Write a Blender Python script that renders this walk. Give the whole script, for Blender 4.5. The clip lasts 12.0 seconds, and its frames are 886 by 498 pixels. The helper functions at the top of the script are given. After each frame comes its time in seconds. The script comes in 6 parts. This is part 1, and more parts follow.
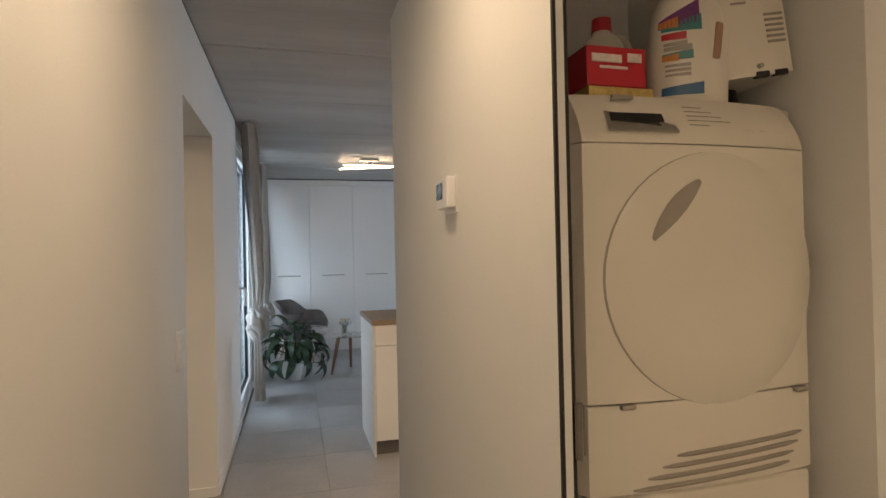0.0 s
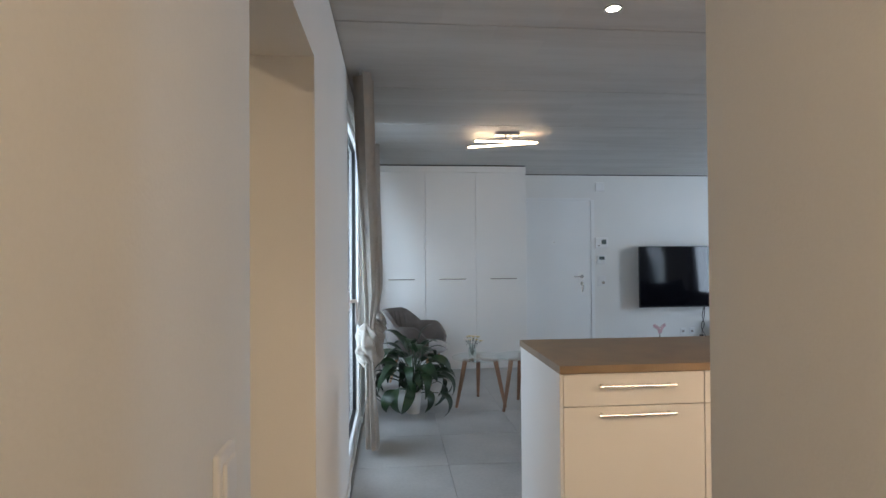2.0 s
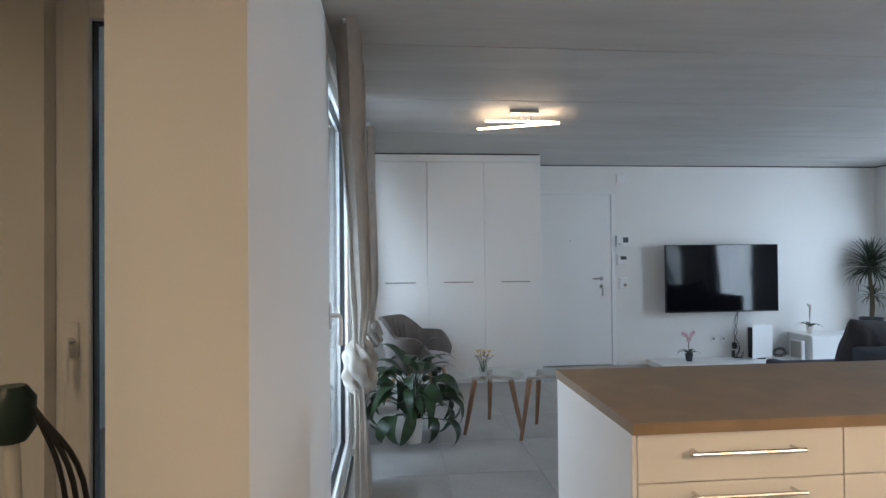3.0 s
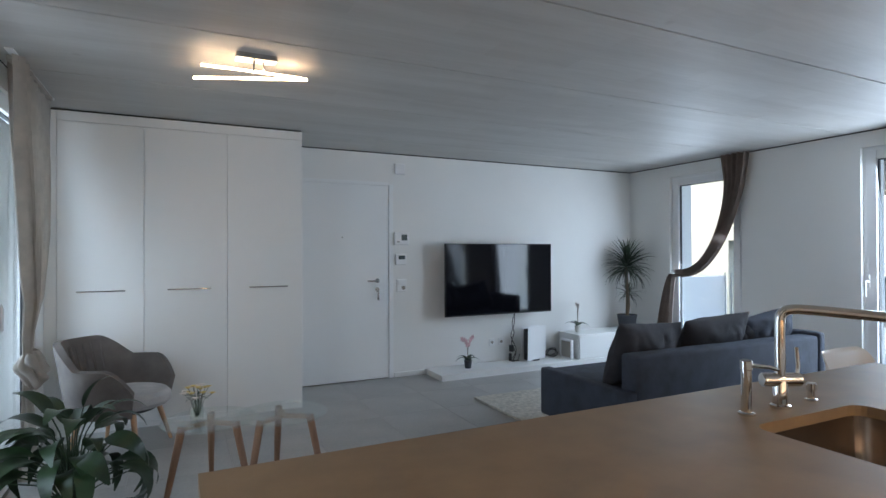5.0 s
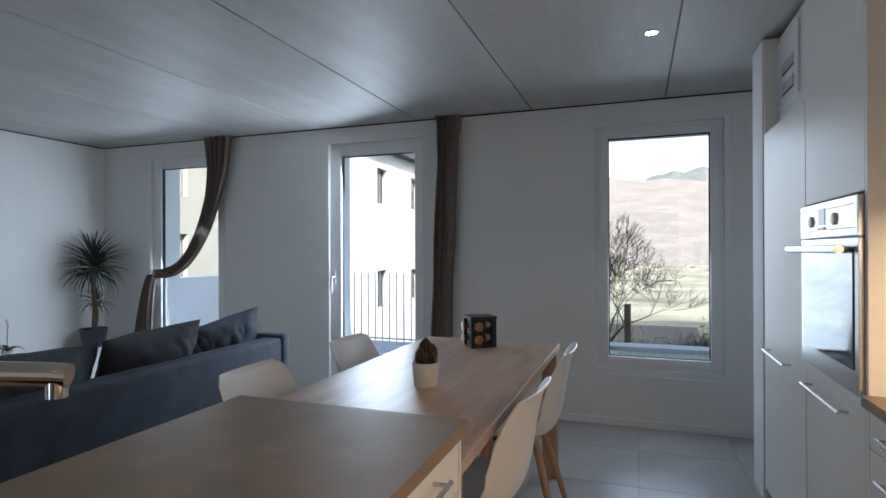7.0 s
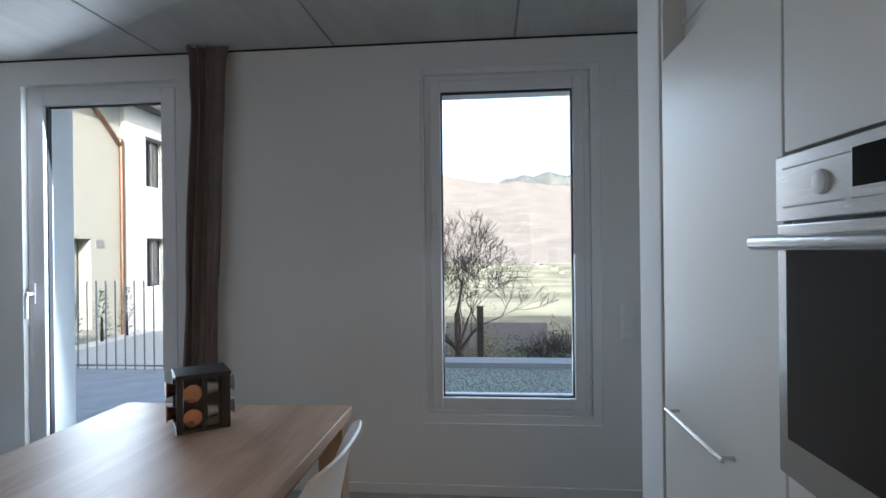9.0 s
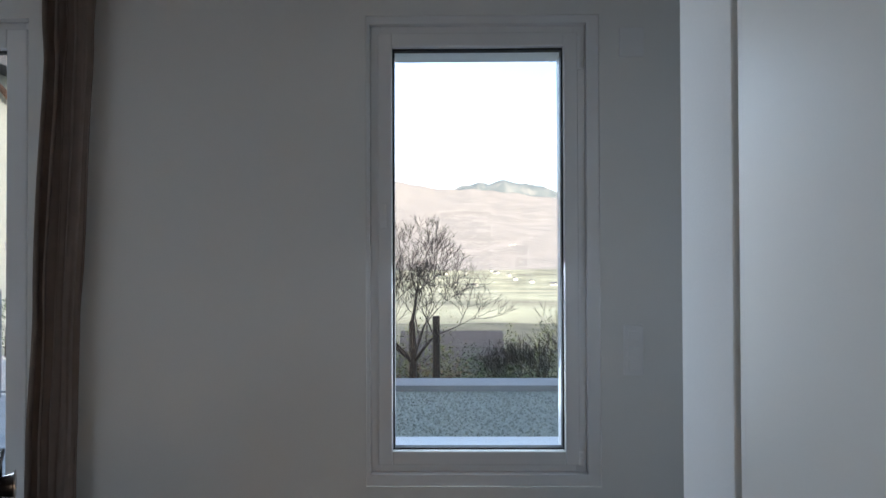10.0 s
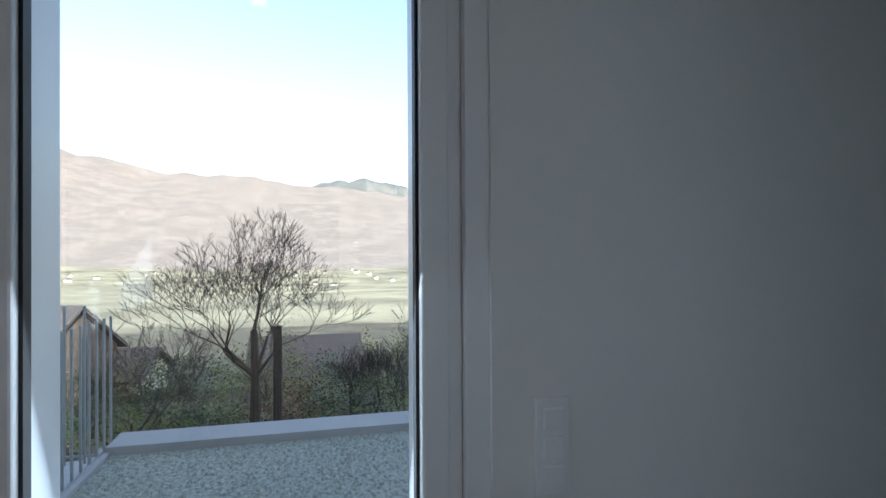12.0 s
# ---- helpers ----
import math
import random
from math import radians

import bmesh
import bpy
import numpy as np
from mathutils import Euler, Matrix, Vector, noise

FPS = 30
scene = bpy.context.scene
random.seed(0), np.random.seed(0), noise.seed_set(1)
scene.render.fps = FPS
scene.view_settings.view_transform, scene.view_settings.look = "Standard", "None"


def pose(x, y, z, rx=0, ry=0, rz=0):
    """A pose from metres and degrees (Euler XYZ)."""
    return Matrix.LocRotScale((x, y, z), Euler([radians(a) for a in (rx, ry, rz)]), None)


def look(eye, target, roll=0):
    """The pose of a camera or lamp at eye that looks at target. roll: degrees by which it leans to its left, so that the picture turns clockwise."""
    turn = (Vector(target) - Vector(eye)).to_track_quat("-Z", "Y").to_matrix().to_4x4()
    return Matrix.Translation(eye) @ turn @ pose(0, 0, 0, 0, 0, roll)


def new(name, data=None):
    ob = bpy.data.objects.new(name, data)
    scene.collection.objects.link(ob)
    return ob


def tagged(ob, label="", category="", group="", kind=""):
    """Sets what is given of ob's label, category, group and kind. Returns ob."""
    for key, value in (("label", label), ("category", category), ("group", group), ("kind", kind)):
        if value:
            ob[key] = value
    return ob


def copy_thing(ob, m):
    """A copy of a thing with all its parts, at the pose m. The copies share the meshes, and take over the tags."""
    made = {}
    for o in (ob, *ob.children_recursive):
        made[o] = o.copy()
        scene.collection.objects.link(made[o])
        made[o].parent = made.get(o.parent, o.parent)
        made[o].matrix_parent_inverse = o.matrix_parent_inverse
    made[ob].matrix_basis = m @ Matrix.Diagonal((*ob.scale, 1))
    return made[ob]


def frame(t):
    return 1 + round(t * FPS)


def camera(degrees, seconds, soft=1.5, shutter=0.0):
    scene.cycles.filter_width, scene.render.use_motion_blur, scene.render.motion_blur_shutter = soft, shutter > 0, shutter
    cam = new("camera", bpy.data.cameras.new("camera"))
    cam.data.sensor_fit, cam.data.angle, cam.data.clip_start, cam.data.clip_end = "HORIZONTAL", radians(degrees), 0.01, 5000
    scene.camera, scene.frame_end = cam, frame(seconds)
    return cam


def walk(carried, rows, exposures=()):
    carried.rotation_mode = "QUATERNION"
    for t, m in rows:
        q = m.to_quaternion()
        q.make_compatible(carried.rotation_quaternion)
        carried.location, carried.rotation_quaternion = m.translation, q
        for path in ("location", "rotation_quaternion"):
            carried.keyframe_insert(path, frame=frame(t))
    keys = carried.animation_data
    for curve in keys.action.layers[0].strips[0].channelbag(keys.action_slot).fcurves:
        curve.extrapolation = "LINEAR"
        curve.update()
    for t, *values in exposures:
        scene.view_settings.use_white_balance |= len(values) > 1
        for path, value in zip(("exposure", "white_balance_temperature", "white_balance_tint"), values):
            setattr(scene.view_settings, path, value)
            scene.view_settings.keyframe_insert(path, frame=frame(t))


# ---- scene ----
cam = camera(78.2, 12.0)
PATH = [
    (0, (0.227, 0.363, 1.352), (0.752, 2.293, 1.371), -1.2),
    (0.5, (0.181, 0.734, 1.357), (0.529, 2.704, 1.384), -0.8),
    (1, (0.153, 1.138, 1.373), (0.418, 3.12, 1.399), -0.7),
    (1.5, (0.079, 1.514, 1.368), (0.284, 3.503, 1.39), -0.5),
    (2, (0.042, 1.835, 1.371), (0.227, 3.827, 1.395), -0.4),
    (2.5, (0.054, 2.211, 1.373), (0.232, 4.203, 1.395), -0.4),
    (2.7, (0.06, 2.362, 1.377), (0.235, 4.355, 1.399), -0.5),
    (4.3, (0.382, 3.252, 1.379), (0.826, 5.202, 1.394), -0.2),
    (4.5, (0.475, 3.311, 1.381), (1.015, 5.237, 1.395), -0.1),
    (5, (0.679, 3.462, 1.374), (1.553, 5.261, 1.387), -0.2),
    (5.5, (0.877, 3.506, 1.358), (2.16, 5.04, 1.37), -0.3),
    (6, (1.213, 3.52, 1.379), (2.787, 4.755, 1.386), -0.4),
    (6.5, (1.569, 3.55, 1.338), (3.333, 4.492, 1.339), -0.3),
    (7, (1.933, 3.598, 1.344), (3.816, 4.272, 1.347), -0.2),
    (7.5, (2.318, 3.584, 1.378), (4.255, 4.082, 1.379), -0.2),
    (7.7, (2.458, 3.572, 1.386), (4.406, 4.022, 1.379), -0.3),
    (9.5, (3.704, 3.531, 1.327), (5.702, 3.625, 1.34), -0.5),
    (10, (4.07, 3.581, 1.333), (6.07, 3.601, 1.354), -0.2),
    (10.5, (4.426, 3.504, 1.336), (6.426, 3.489, 1.35), -0.2),
    (11, (4.729, 3.462, 1.343), (6.727, 3.388, 1.352), -0.3),
    (11.5, (5.023, 3.427, 1.345), (7.011, 3.206, 1.357), -0.1),
    (12, (5.25, 3.324, 1.344), (7.191, 2.84, 1.358), -0.3),
]
EXPOSURES = [(0, 2.38, 6350, 14), (1.0, 2.34, 6300, 14), (1.5, 2.45, 6300, 14), (3, 2.6, 6300, 14), (5, 2.5, 6350, 14), (6, 2.35, 6350, 14), (7, 2.0, 6350, 15), (9.5, 1.98, 6500, 15), (10.5, 1.9, 6550, 16), (11.2, 1.85, 6500, 15), (12, 1.78, 6400, 14)]
walk(cam, [(t, look(eye, target, roll)) for t, eye, target, roll in PATH], EXPOSURES)

# ---- light ----
world = bpy.data.worlds.new("sky")
scene.world = world
world.use_nodes = True
_wn = world.node_tree
_sky = _wn.nodes.new("ShaderNodeTexSky")
_sky.sky_type, _sky.sun_disc = "NISHITA", False
_sky.sun_elevation, _sky.sun_rotation = radians(21.6), radians(250.3)
_sky.air_density, _sky.dust_density = 1.0, 3.5
_wn.nodes["Background"].inputs["Strength"].default_value = 0.15
_wn.links.new(_sky.outputs["Color"], _wn.nodes["Background"].inputs["Color"])

_sun = bpy.data.lights.new("sun", "SUN")
_sun.energy, _sun.angle, _sun.color = 2.4, radians(0.6), (1.0, 0.95, 0.87)
new("sun", _sun).matrix_world = look((0, 0, 40), (28, 10, 40 - 11.8))


def area(name, eye, target, w, h, power, color, spread=180):
    la = bpy.data.lights.new(name, "AREA")
    la.spread = radians(spread)
    la.shape, la.size, la.size_y, la.energy, la.color = "RECTANGLE", w, h, power, color
    ob = new(name, la)
    ob.matrix_world = look(eye, target)
    return ob


DAY = (0.67, 0.84, 1.0)
WARM = (1.0, 0.74, 0.46)
# sky light in the window openings
area("daylight_e1", (6.318, 7.95, 1.25), (0, 8.4, -0.6), 0.75, 1.9, 4.6, DAY, 180)
area("daylight_e2", (6.318, 5.80, 1.25), (0, 8.6, 0.2), 0.75, 1.9, 9.0, DAY, 180)
area("daylight_e3", (6.318, 3.45, 1.35), (0, 3.45, -1.2), 0.7, 1.6, 2.4, DAY)
area("daylight_w1", (-0.45, 5.70, 1.3), (6, 5.9, 0.5), 0.75, 1.9, 5.6, DAY)
area("daylight_w2", (-0.45, 7.58, 1.3), (6, 7.0, 0.5), 0.65, 1.9, 4.2, DAY)
# the lamps of hall and kitchen
area("hall_downlight", (0.23, 1.45, 2.435), (0.23, 1.45, 0), 0.14, 0.14, 1.5, WARM, 170)
# second hall lamp, out of view, added to brighten the dryer front
area("hall_downlight", (0.60, -0.60, 2.435), (0.60, -0.60, 0), 0.14, 0.14, 3.4, WARM, 165)
area("side_room_downlight", (-1.30, 2.40, 2.435), (-1.30, 2.40, 0), 0.14, 0.14, 2.6, WARM, 170)
area("worktop_light", (2.3, 2.75, 1.46), (2.3, 2.75, 0.0), 2.6, 0.05, 5.5, (1.0, 0.72, 0.45))

# ---- materials ----
def material(name, color, rough=0.5, metal=0.0, vary=0.06, scale=6.0, fine=90.0, bump=0.05, stretch=(1, 1, 1), coat=0.0, per_object=0.0, spec=0.5):
    """A surface with broad and fine variation of colour, gloss and relief."""
    m = bpy.data.materials.new(name)
    m.use_nodes = True
    nt, b = m.node_tree, m.node_tree.nodes["Principled BSDF"]
    co = nt.nodes.new("ShaderNodeTexCoord")
    mp = nt.nodes.new("ShaderNodeMapping")
    mp.inputs["Scale"].default_value = stretch
    nt.links.new(co.outputs["Object"], mp.inputs["Vector"])
    n1, n2 = nt.nodes.new("ShaderNodeTexNoise"), nt.nodes.new("ShaderNodeTexNoise")
    n1.inputs["Scale"].default_value, n1.inputs["Detail"].default_value = scale, 5
    n2.inputs["Scale"].default_value, n2.inputs["Detail"].default_value = fine, 3
    for n in (n1, n2):
        nt.links.new(mp.outputs["Vector"], n.inputs["Vector"])
    add = nt.nodes.new("ShaderNodeMath")
    add.operation = "MULTIPLY_ADD"
    add.inputs[1].default_value = 0.4
    nt.links.new(n2.outputs["Fac"], add.inputs[0])
    nt.links.new(n1.outputs["Fac"], add.inputs[2])
    last = add.outputs[0]
    if per_object:
        inf, ad = nt.nodes.new("ShaderNodeObjectInfo"), nt.nodes.new("ShaderNodeMath")
        ad.operation = "MULTIPLY_ADD"
        ad.inputs[1].default_value = per_object
        nt.links.new(inf.outputs["Random"], ad.inputs[0])
        nt.links.new(last, ad.inputs[2])
        last = ad.outputs[0]
    ramp = nt.nodes.new("ShaderNodeValToRGB")
    lo, hi = [max(0.0, c * (1 - 1.6 * vary)) for c in color], [min(1.0, c * (1 + 1.2 * vary)) for c in color]
    ramp.color_ramp.elements[0].position, ramp.color_ramp.elements[1].position = 0.45, 0.95 + per_object
    ramp.color_ramp.elements[0].color, ramp.color_ramp.elements[1].color = (*lo, 1), (*hi, 1)
    nt.links.new(last, ramp.inputs[0])
    nt.links.new(ramp.outputs[0], b.inputs["Base Color"])
    rr = nt.nodes.new("ShaderNodeMapRange")
    rr.inputs["To Min"].default_value, rr.inputs["To Max"].default_value = max(0.02, rough * 0.85), min(1.0, rough * 1.15)
    nt.links.new(n1.outputs["Fac"], rr.inputs["Value"])
    nt.links.new(rr.outputs[0], b.inputs["Roughness"])
    b.inputs["Metallic"].default_value = metal
    b.inputs["Coat Weight"].default_value = coat
    b.inputs["Specular IOR Level"].default_value = spec
    if bump:
        bp = nt.nodes.new("ShaderNodeBump")
        bp.inputs["Strength"].default_value, bp.inputs["Distance"].default_value = bump, 0.01
        nt.links.new(add.outputs[0], bp.inputs["Height"])
        nt.links.new(bp.outputs[0], b.inputs["Normal"])
    return m


def wood(name, light, dark, along="x", rough=0.45, grain=14.0, bump=0.08, staves=0.0, knots=0.0):
    """Timber with stretched grain and, if wished, glued staves."""
    m = bpy.data.materials.new(name)
    m.use_nodes = True
    nt, b = m.node_tree, m.node_tree.nodes["Principled BSDF"]
    co, mp = nt.nodes.new("ShaderNodeTexCoord"), nt.nodes.new("ShaderNodeMapping")
    s = {"x": (0.12, 1, 1), "y": (1, 0.12, 1), "z": (1, 1, 0.12)}[along]
    mp.inputs["Scale"].default_value = s
    nt.links.new(co.outputs["Object"], mp.inputs["Vector"])
    n1, n2 = nt.nodes.new("ShaderNodeTexNoise"), nt.nodes.new("ShaderNodeTexNoise")
    n1.inputs["Scale"].default_value, n1.inputs["Detail"].default_value, n1.inputs["Distortion"].default_value = grain, 6, 0.6
    n2.inputs["Scale"].default_value, n2.inputs["Detail"].default_value = grain * 9, 3
    nt.links.new(mp.outputs["Vector"], n1.inputs["Vector"])
    nt.links.new(mp.outputs["Vector"], n2.inputs["Vector"])
    mx = nt.nodes.new("ShaderNodeMath")
    mx.operation = "MULTIPLY_ADD"
    mx.inputs[1].default_value = 0.35
    nt.links.new(n2.outputs["Fac"], mx.inputs[0])
    nt.links.new(n1.outputs["Fac"], mx.inputs[2])
    last = mx.outputs[0]
    if staves:
        br = nt.nodes.new("ShaderNodeTexBrick")
        br.inputs["Scale"].default_value, br.inputs["Mortar Size"].default_value = 1.0, 0.0
        br.inputs["Brick Width"].default_value, br.inputs["Row Height"].default_value = 0.55, staves
        br.inputs["Color1"].default_value, br.inputs["Color2"].default_value = (0, 0, 0, 1), (1, 1, 1, 1)
        nt.links.new(co.outputs["Object"], br.inputs["Vector"])
        m2 = nt.nodes.new("ShaderNodeMath")
        m2.operation = "MULTIPLY_ADD"
        m2.inputs[1].default_value = 0.16
        nt.links.new(br.outputs["Color"], m2.inputs[0])
        nt.links.new(last, m2.inputs[2])
        last = m2.outputs[0]
    if knots:
        vo, th, kn = (nt.nodes.new("ShaderNode" + k) for k in ("TexVoronoi", "MapRange", "Math"))
        vo.inputs["Scale"].default_value = knots
        th.inputs["From Min"].default_value, th.inputs["From Max"].default_value = 0.02, 0.055
        th.inputs["To Min"].default_value, th.inputs["To Max"].default_value = -0.32, 0.0
        nt.links.new(co.outputs["Object"], vo.inputs["Vector"])
        nt.links.new(vo.outputs["Distance"], th.inputs["Value"])
        nt.links.new(last, kn.inputs[0])
        nt.links.new(th.outputs[0], kn.inputs[1])
        last = kn.outputs[0]
    ramp = nt.nodes.new("ShaderNodeValToRGB")
    ramp.color_ramp.elements[0].position, ramp.color_ramp.elements[1].position = 0.42, 0.95
    ramp.color_ramp.elements[0].color, ramp.color_ramp.elements[1].color = (*dark, 1), (*light, 1)
    nt.links.new(last, ramp.inputs[0])
    nt.links.new(ramp.outputs[0], b.inputs["Base Color"])
    b.inputs["Roughness"].default_value = rough
    bp = nt.nodes.new("ShaderNodeBump")
    bp.inputs["Strength"].default_value, bp.inputs["Distance"].default_value = bump, 0.004
    nt.links.new(mx.outputs[0], bp.inputs["Height"])
    nt.links.new(bp.outputs[0], b.inputs["Normal"])
    return m


def glow(name, color, strength):
    m = bpy.data.materials.new(name)
    m.use_nodes = True
    b = m.node_tree.nodes["Principled BSDF"]
    b.inputs["Base Color"].default_value = (*color, 1)
    b.inputs["Emission Color"].default_value, b.inputs["Emission Strength"].default_value = (*color, 1), strength
    return m


def glass(name, tint=(0.97, 0.99, 0.985), rough=0.0):
    m = bpy.data.materials.new(name)
    m.use_nodes = True
    nt = m.node_tree
    nt.nodes.remove(nt.nodes["Principled BSDF"])
    tr, gl, mix, fr, pw, ma = (nt.nodes.new("ShaderNode" + k) for k in ("BsdfTransparent", "BsdfGlossy", "MixShader", "LayerWeight", "Math", "Math"))
    tr.inputs["Color"].default_value = (*tint, 1)
    gl.inputs["Roughness"].default_value = rough
    fr.inputs["Blend"].default_value = 0.5
    pw.operation, ma.operation = "POWER", "MULTIPLY_ADD"
    pw.inputs[1].default_value, ma.inputs[1].default_value, ma.inputs[2].default_value = 4.0, 0.75, 0.025
    nt.links.new(fr.outputs["Facing"], pw.inputs[0])
    nt.links.new(pw.outputs[0], ma.inputs[0])
    nt.links.new(ma.outputs[0], mix.inputs[0])
    nt.links.new(tr.outputs[0], mix.inputs[1])
    nt.links.new(gl.outputs[0], mix.inputs[2])
    nt.links.new(mix.outputs[0], nt.nodes["Material Output"].inputs[0])
    return m


PLASTER = material("white_plaster", (0.80, 0.795, 0.775), 0.9, vary=0.02, scale=1.3, fine=160, bump=0.12)
PAINT = material("white_lacquer", (0.80, 0.80, 0.785), 0.42, vary=0.012, scale=2, fine=200, bump=0.015)
DOORW = material("white_door_paint", (0.80, 0.81, 0.81), 0.38, vary=0.012, scale=2, fine=150, bump=0.01)
FRONT = material("cream_cabinet_front", (0.80, 0.785, 0.74), 0.44, vary=0.012, scale=2, fine=220, bump=0.015)
PVC = material("white_window_plastic", (0.80, 0.80, 0.80), 0.35, vary=0.015, scale=4, fine=120, bump=0.01)
GASKET = material("black_rubber", (0.012, 0.012, 0.014), 0.6, vary=0.1, bump=0.02)
TILE = material("grey_stone_tile", (0.35, 0.34, 0.325), 0.30, vary=0.14, scale=2.4, fine=46, bump=0.03, per_object=0.10)
GROUT = material("grey_grout", (0.27, 0.26, 0.245), 0.9, vary=0.1, scale=20, fine=200)
CEIL = wood("white_glazed_timber", (0.52, 0.505, 0.48), (0.41, 0.39, 0.365), "x", 0.55, 5.0, 0.10, 0.19, 1.9)
GAP = material("dark_joint", (0.03, 0.028, 0.026), 0.9, vary=0.1, bump=0)
STEEL = material("brushed_steel", (0.62, 0.61, 0.59), 0.26, 1.0, vary=0.05, scale=30, fine=300, bump=0.02, stretch=(1, 1, 8))
CHROME = material("chrome", (0.80, 0.79, 0.77), 0.08, 1.0, vary=0.01, bump=0)
BOWL = material("sink_steel", (0.42, 0.34, 0.28), 0.24, 1.0, vary=0.06, scale=20, fine=300, bump=0.03)
STONE = material("taupe_quartz_worktop", (0.29, 0.205, 0.125), 0.50, vary=0.12, scale=9, fine=420, bump=0.02, spec=0.35)
PLINTH = material("grey_aluminium_plinth", (0.22, 0.20, 0.18), 0.35, 0.6, vary=0.05)
OAK = wood("light_oak", (0.66, 0.46, 0.335), (0.40, 0.245, 0.165), "x", 0.36, 10, 0.05, 0.055)
OAKEDGE = wood("oak_edge", (0.44, 0.28, 0.17), (0.27, 0.155, 0.09), "z", 0.5, 16)
LEGWOOD = wood("beech_leg", (0.50, 0.30, 0.17), (0.34, 0.18, 0.095), "z", 0.42, 18)
WALNUT = wood("brown_table_leg", (0.34, 0.19, 0.115), (0.20, 0.10, 0.058), "z", 0.45, 18)
SHELL = material("white_shell_plastic", (0.80, 0.785, 0.76), 0.34, vary=0.01, bump=0.01)
SOFA = material("dark_blue_grey_fabric", (0.055, 0.064, 0.088), 0.95, vary=0.22, scale=8, fine=520, bump=0.25)
SOFA2 = material("charcoal_cushion_fabric", (0.044, 0.044, 0.052), 0.92, vary=0.25, scale=9, fine=480, bump=0.28)
VELVET = material("grey_velvet", (0.135, 0.115, 0.105), 0.85, vary=0.22, scale=7, fine=300, bump=0.15)
SEATF = material("pale_grey_velvet", (0.42, 0.40, 0.39), 0.85, vary=0.15, scale=7, fine=300, bump=0.15)
LINEN = material("taupe_curtain_linen", (0.24, 0.185, 0.158), 0.95, vary=0.12, scale=14, fine=600, bump=0.3)
LINEN2 = material("light_taupe_curtain_linen", (0.46, 0.415, 0.365), 0.95, vary=0.12, scale=14, fine=600, bump=0.3)
for _m, _w, _c in ((LINEN, 0.22, (0.30, 0.25, 0.21, 1)), (LINEN2, 0.30, (0.50, 0.47, 0.43, 1))):
    # thin cloth lets some daylight through
    _nt = _m.node_tree
    _tl, _mx = _nt.nodes.new("ShaderNodeBsdfTranslucent"), _nt.nodes.new("ShaderNodeMixShader")
    _tl.inputs["Color"].default_value, _mx.inputs[0].default_value = _c, _w
    _nt.links.new(_nt.nodes["Principled BSDF"].outputs[0], _mx.inputs[1])
    _nt.links.new(_tl.outputs[0], _mx.inputs[2])
    _nt.links.new(_mx.outputs[0], _nt.nodes["Material Output"].inputs[0])
RUGM = material("cream_rug_pile", (0.58, 0.54, 0.47), 1.0, vary=0.2, scale=30, fine=420, bump=0.8)
BLACK = material("black_plastic", (0.012, 0.012, 0.013), 0.35, vary=0.1, bump=0.01)
SCREEN = material("black_screen", (0.004, 0.004, 0.006), 0.06, vary=0.02, bump=0, spec=0.32)
POTW = material("white_ceramic", (0.74, 0.72, 0.68), 0.35, vary=0.03, bump=0.01)
POTD = material("dark_grey_pot", (0.045, 0.05, 0.062), 0.55, vary=0.15, bump=0.05)
SOIL = material("soil", (0.035, 0.024, 0.016), 1.0, vary=0.4, scale=40, fine=200, bump=1.0)
LEAF = material("dark_green_leaf", (0.013, 0.032, 0.011), 0.42, vary=0.4, scale=9, fine=60, bump=0.06, per_object=0.1)
LEAF2 = material("dracaena_leaf", (0.022, 0.036, 0.018), 0.45, vary=0.4, scale=9, fine=60, bump=0.05)
STEM = material("green_brown_stem", (0.12, 0.085, 0.05), 0.7, vary=0.3, scale=20, fine=150, bump=0.3)
PETAL = material("white_petal", (0.74, 0.66, 0.62), 0.55, vary=0.1, scale=60, bump=0.02)
PETALP = material("pink_petal", (0.60, 0.36, 0.38), 0.55, vary=0.25, scale=60, bump=0.02)
YELLOW = material("yellow_petal", (0.62, 0.47, 0.16), 0.6, vary=0.2, scale=60, bump=0.02)
CACTUS = material("brown_green_cactus", (0.075, 0.050, 0.030), 0.9, vary=0.35, scale=30, fine=200, bump=0.5)
COPPER = material("copper_foil", (0.40, 0.22, 0.14), 0.28, 1.0, vary=0.1, bump=0.02)
SILVER = material("dark_silver_foil", (0.42, 0.40, 0.40), 0.3, 1.0, vary=0.1, bump=0.02)
APPL = material("white_appliance_enamel", (0.74, 0.70, 0.62), 0.3, vary=0.012, scale=3, bump=0.005)
APPG = material("grey_appliance_plastic", (0.34, 0.31, 0.27), 0.4, vary=0.03, bump=0.01)
RED = material("red_packaging", (0.52, 0.02, 0.035), 0.4, vary=0.05, bump=0.01)
BLUE = material("blue_label", (0.03, 0.12, 0.28), 0.4, vary=0.1, bump=0)
TEAL = material("teal_label", (0.03, 0.22, 0.22), 0.4, vary=0.1, bump=0)
PURPLE = material("purple_label", (0.16, 0.03, 0.20), 0.4, vary=0.3, scale=14, bump=0)
ORANGE = material("orange_label", (0.62, 0.22, 0.04), 0.4, vary=0.1, bump=0)
DARKG = material("dark_green_plastic", (0.012, 0.035, 0.028), 0.4, vary=0.1, bump=0.02)
GLASS = glass("clear_glass")
GLASSG = glass("green_edged_glass", (0.95, 0.975, 0.965))
OVENG = material("dark_oven_glass", (0.010, 0.010, 0.012), 0.06, vary=0.02, bump=0, coat=0.5)
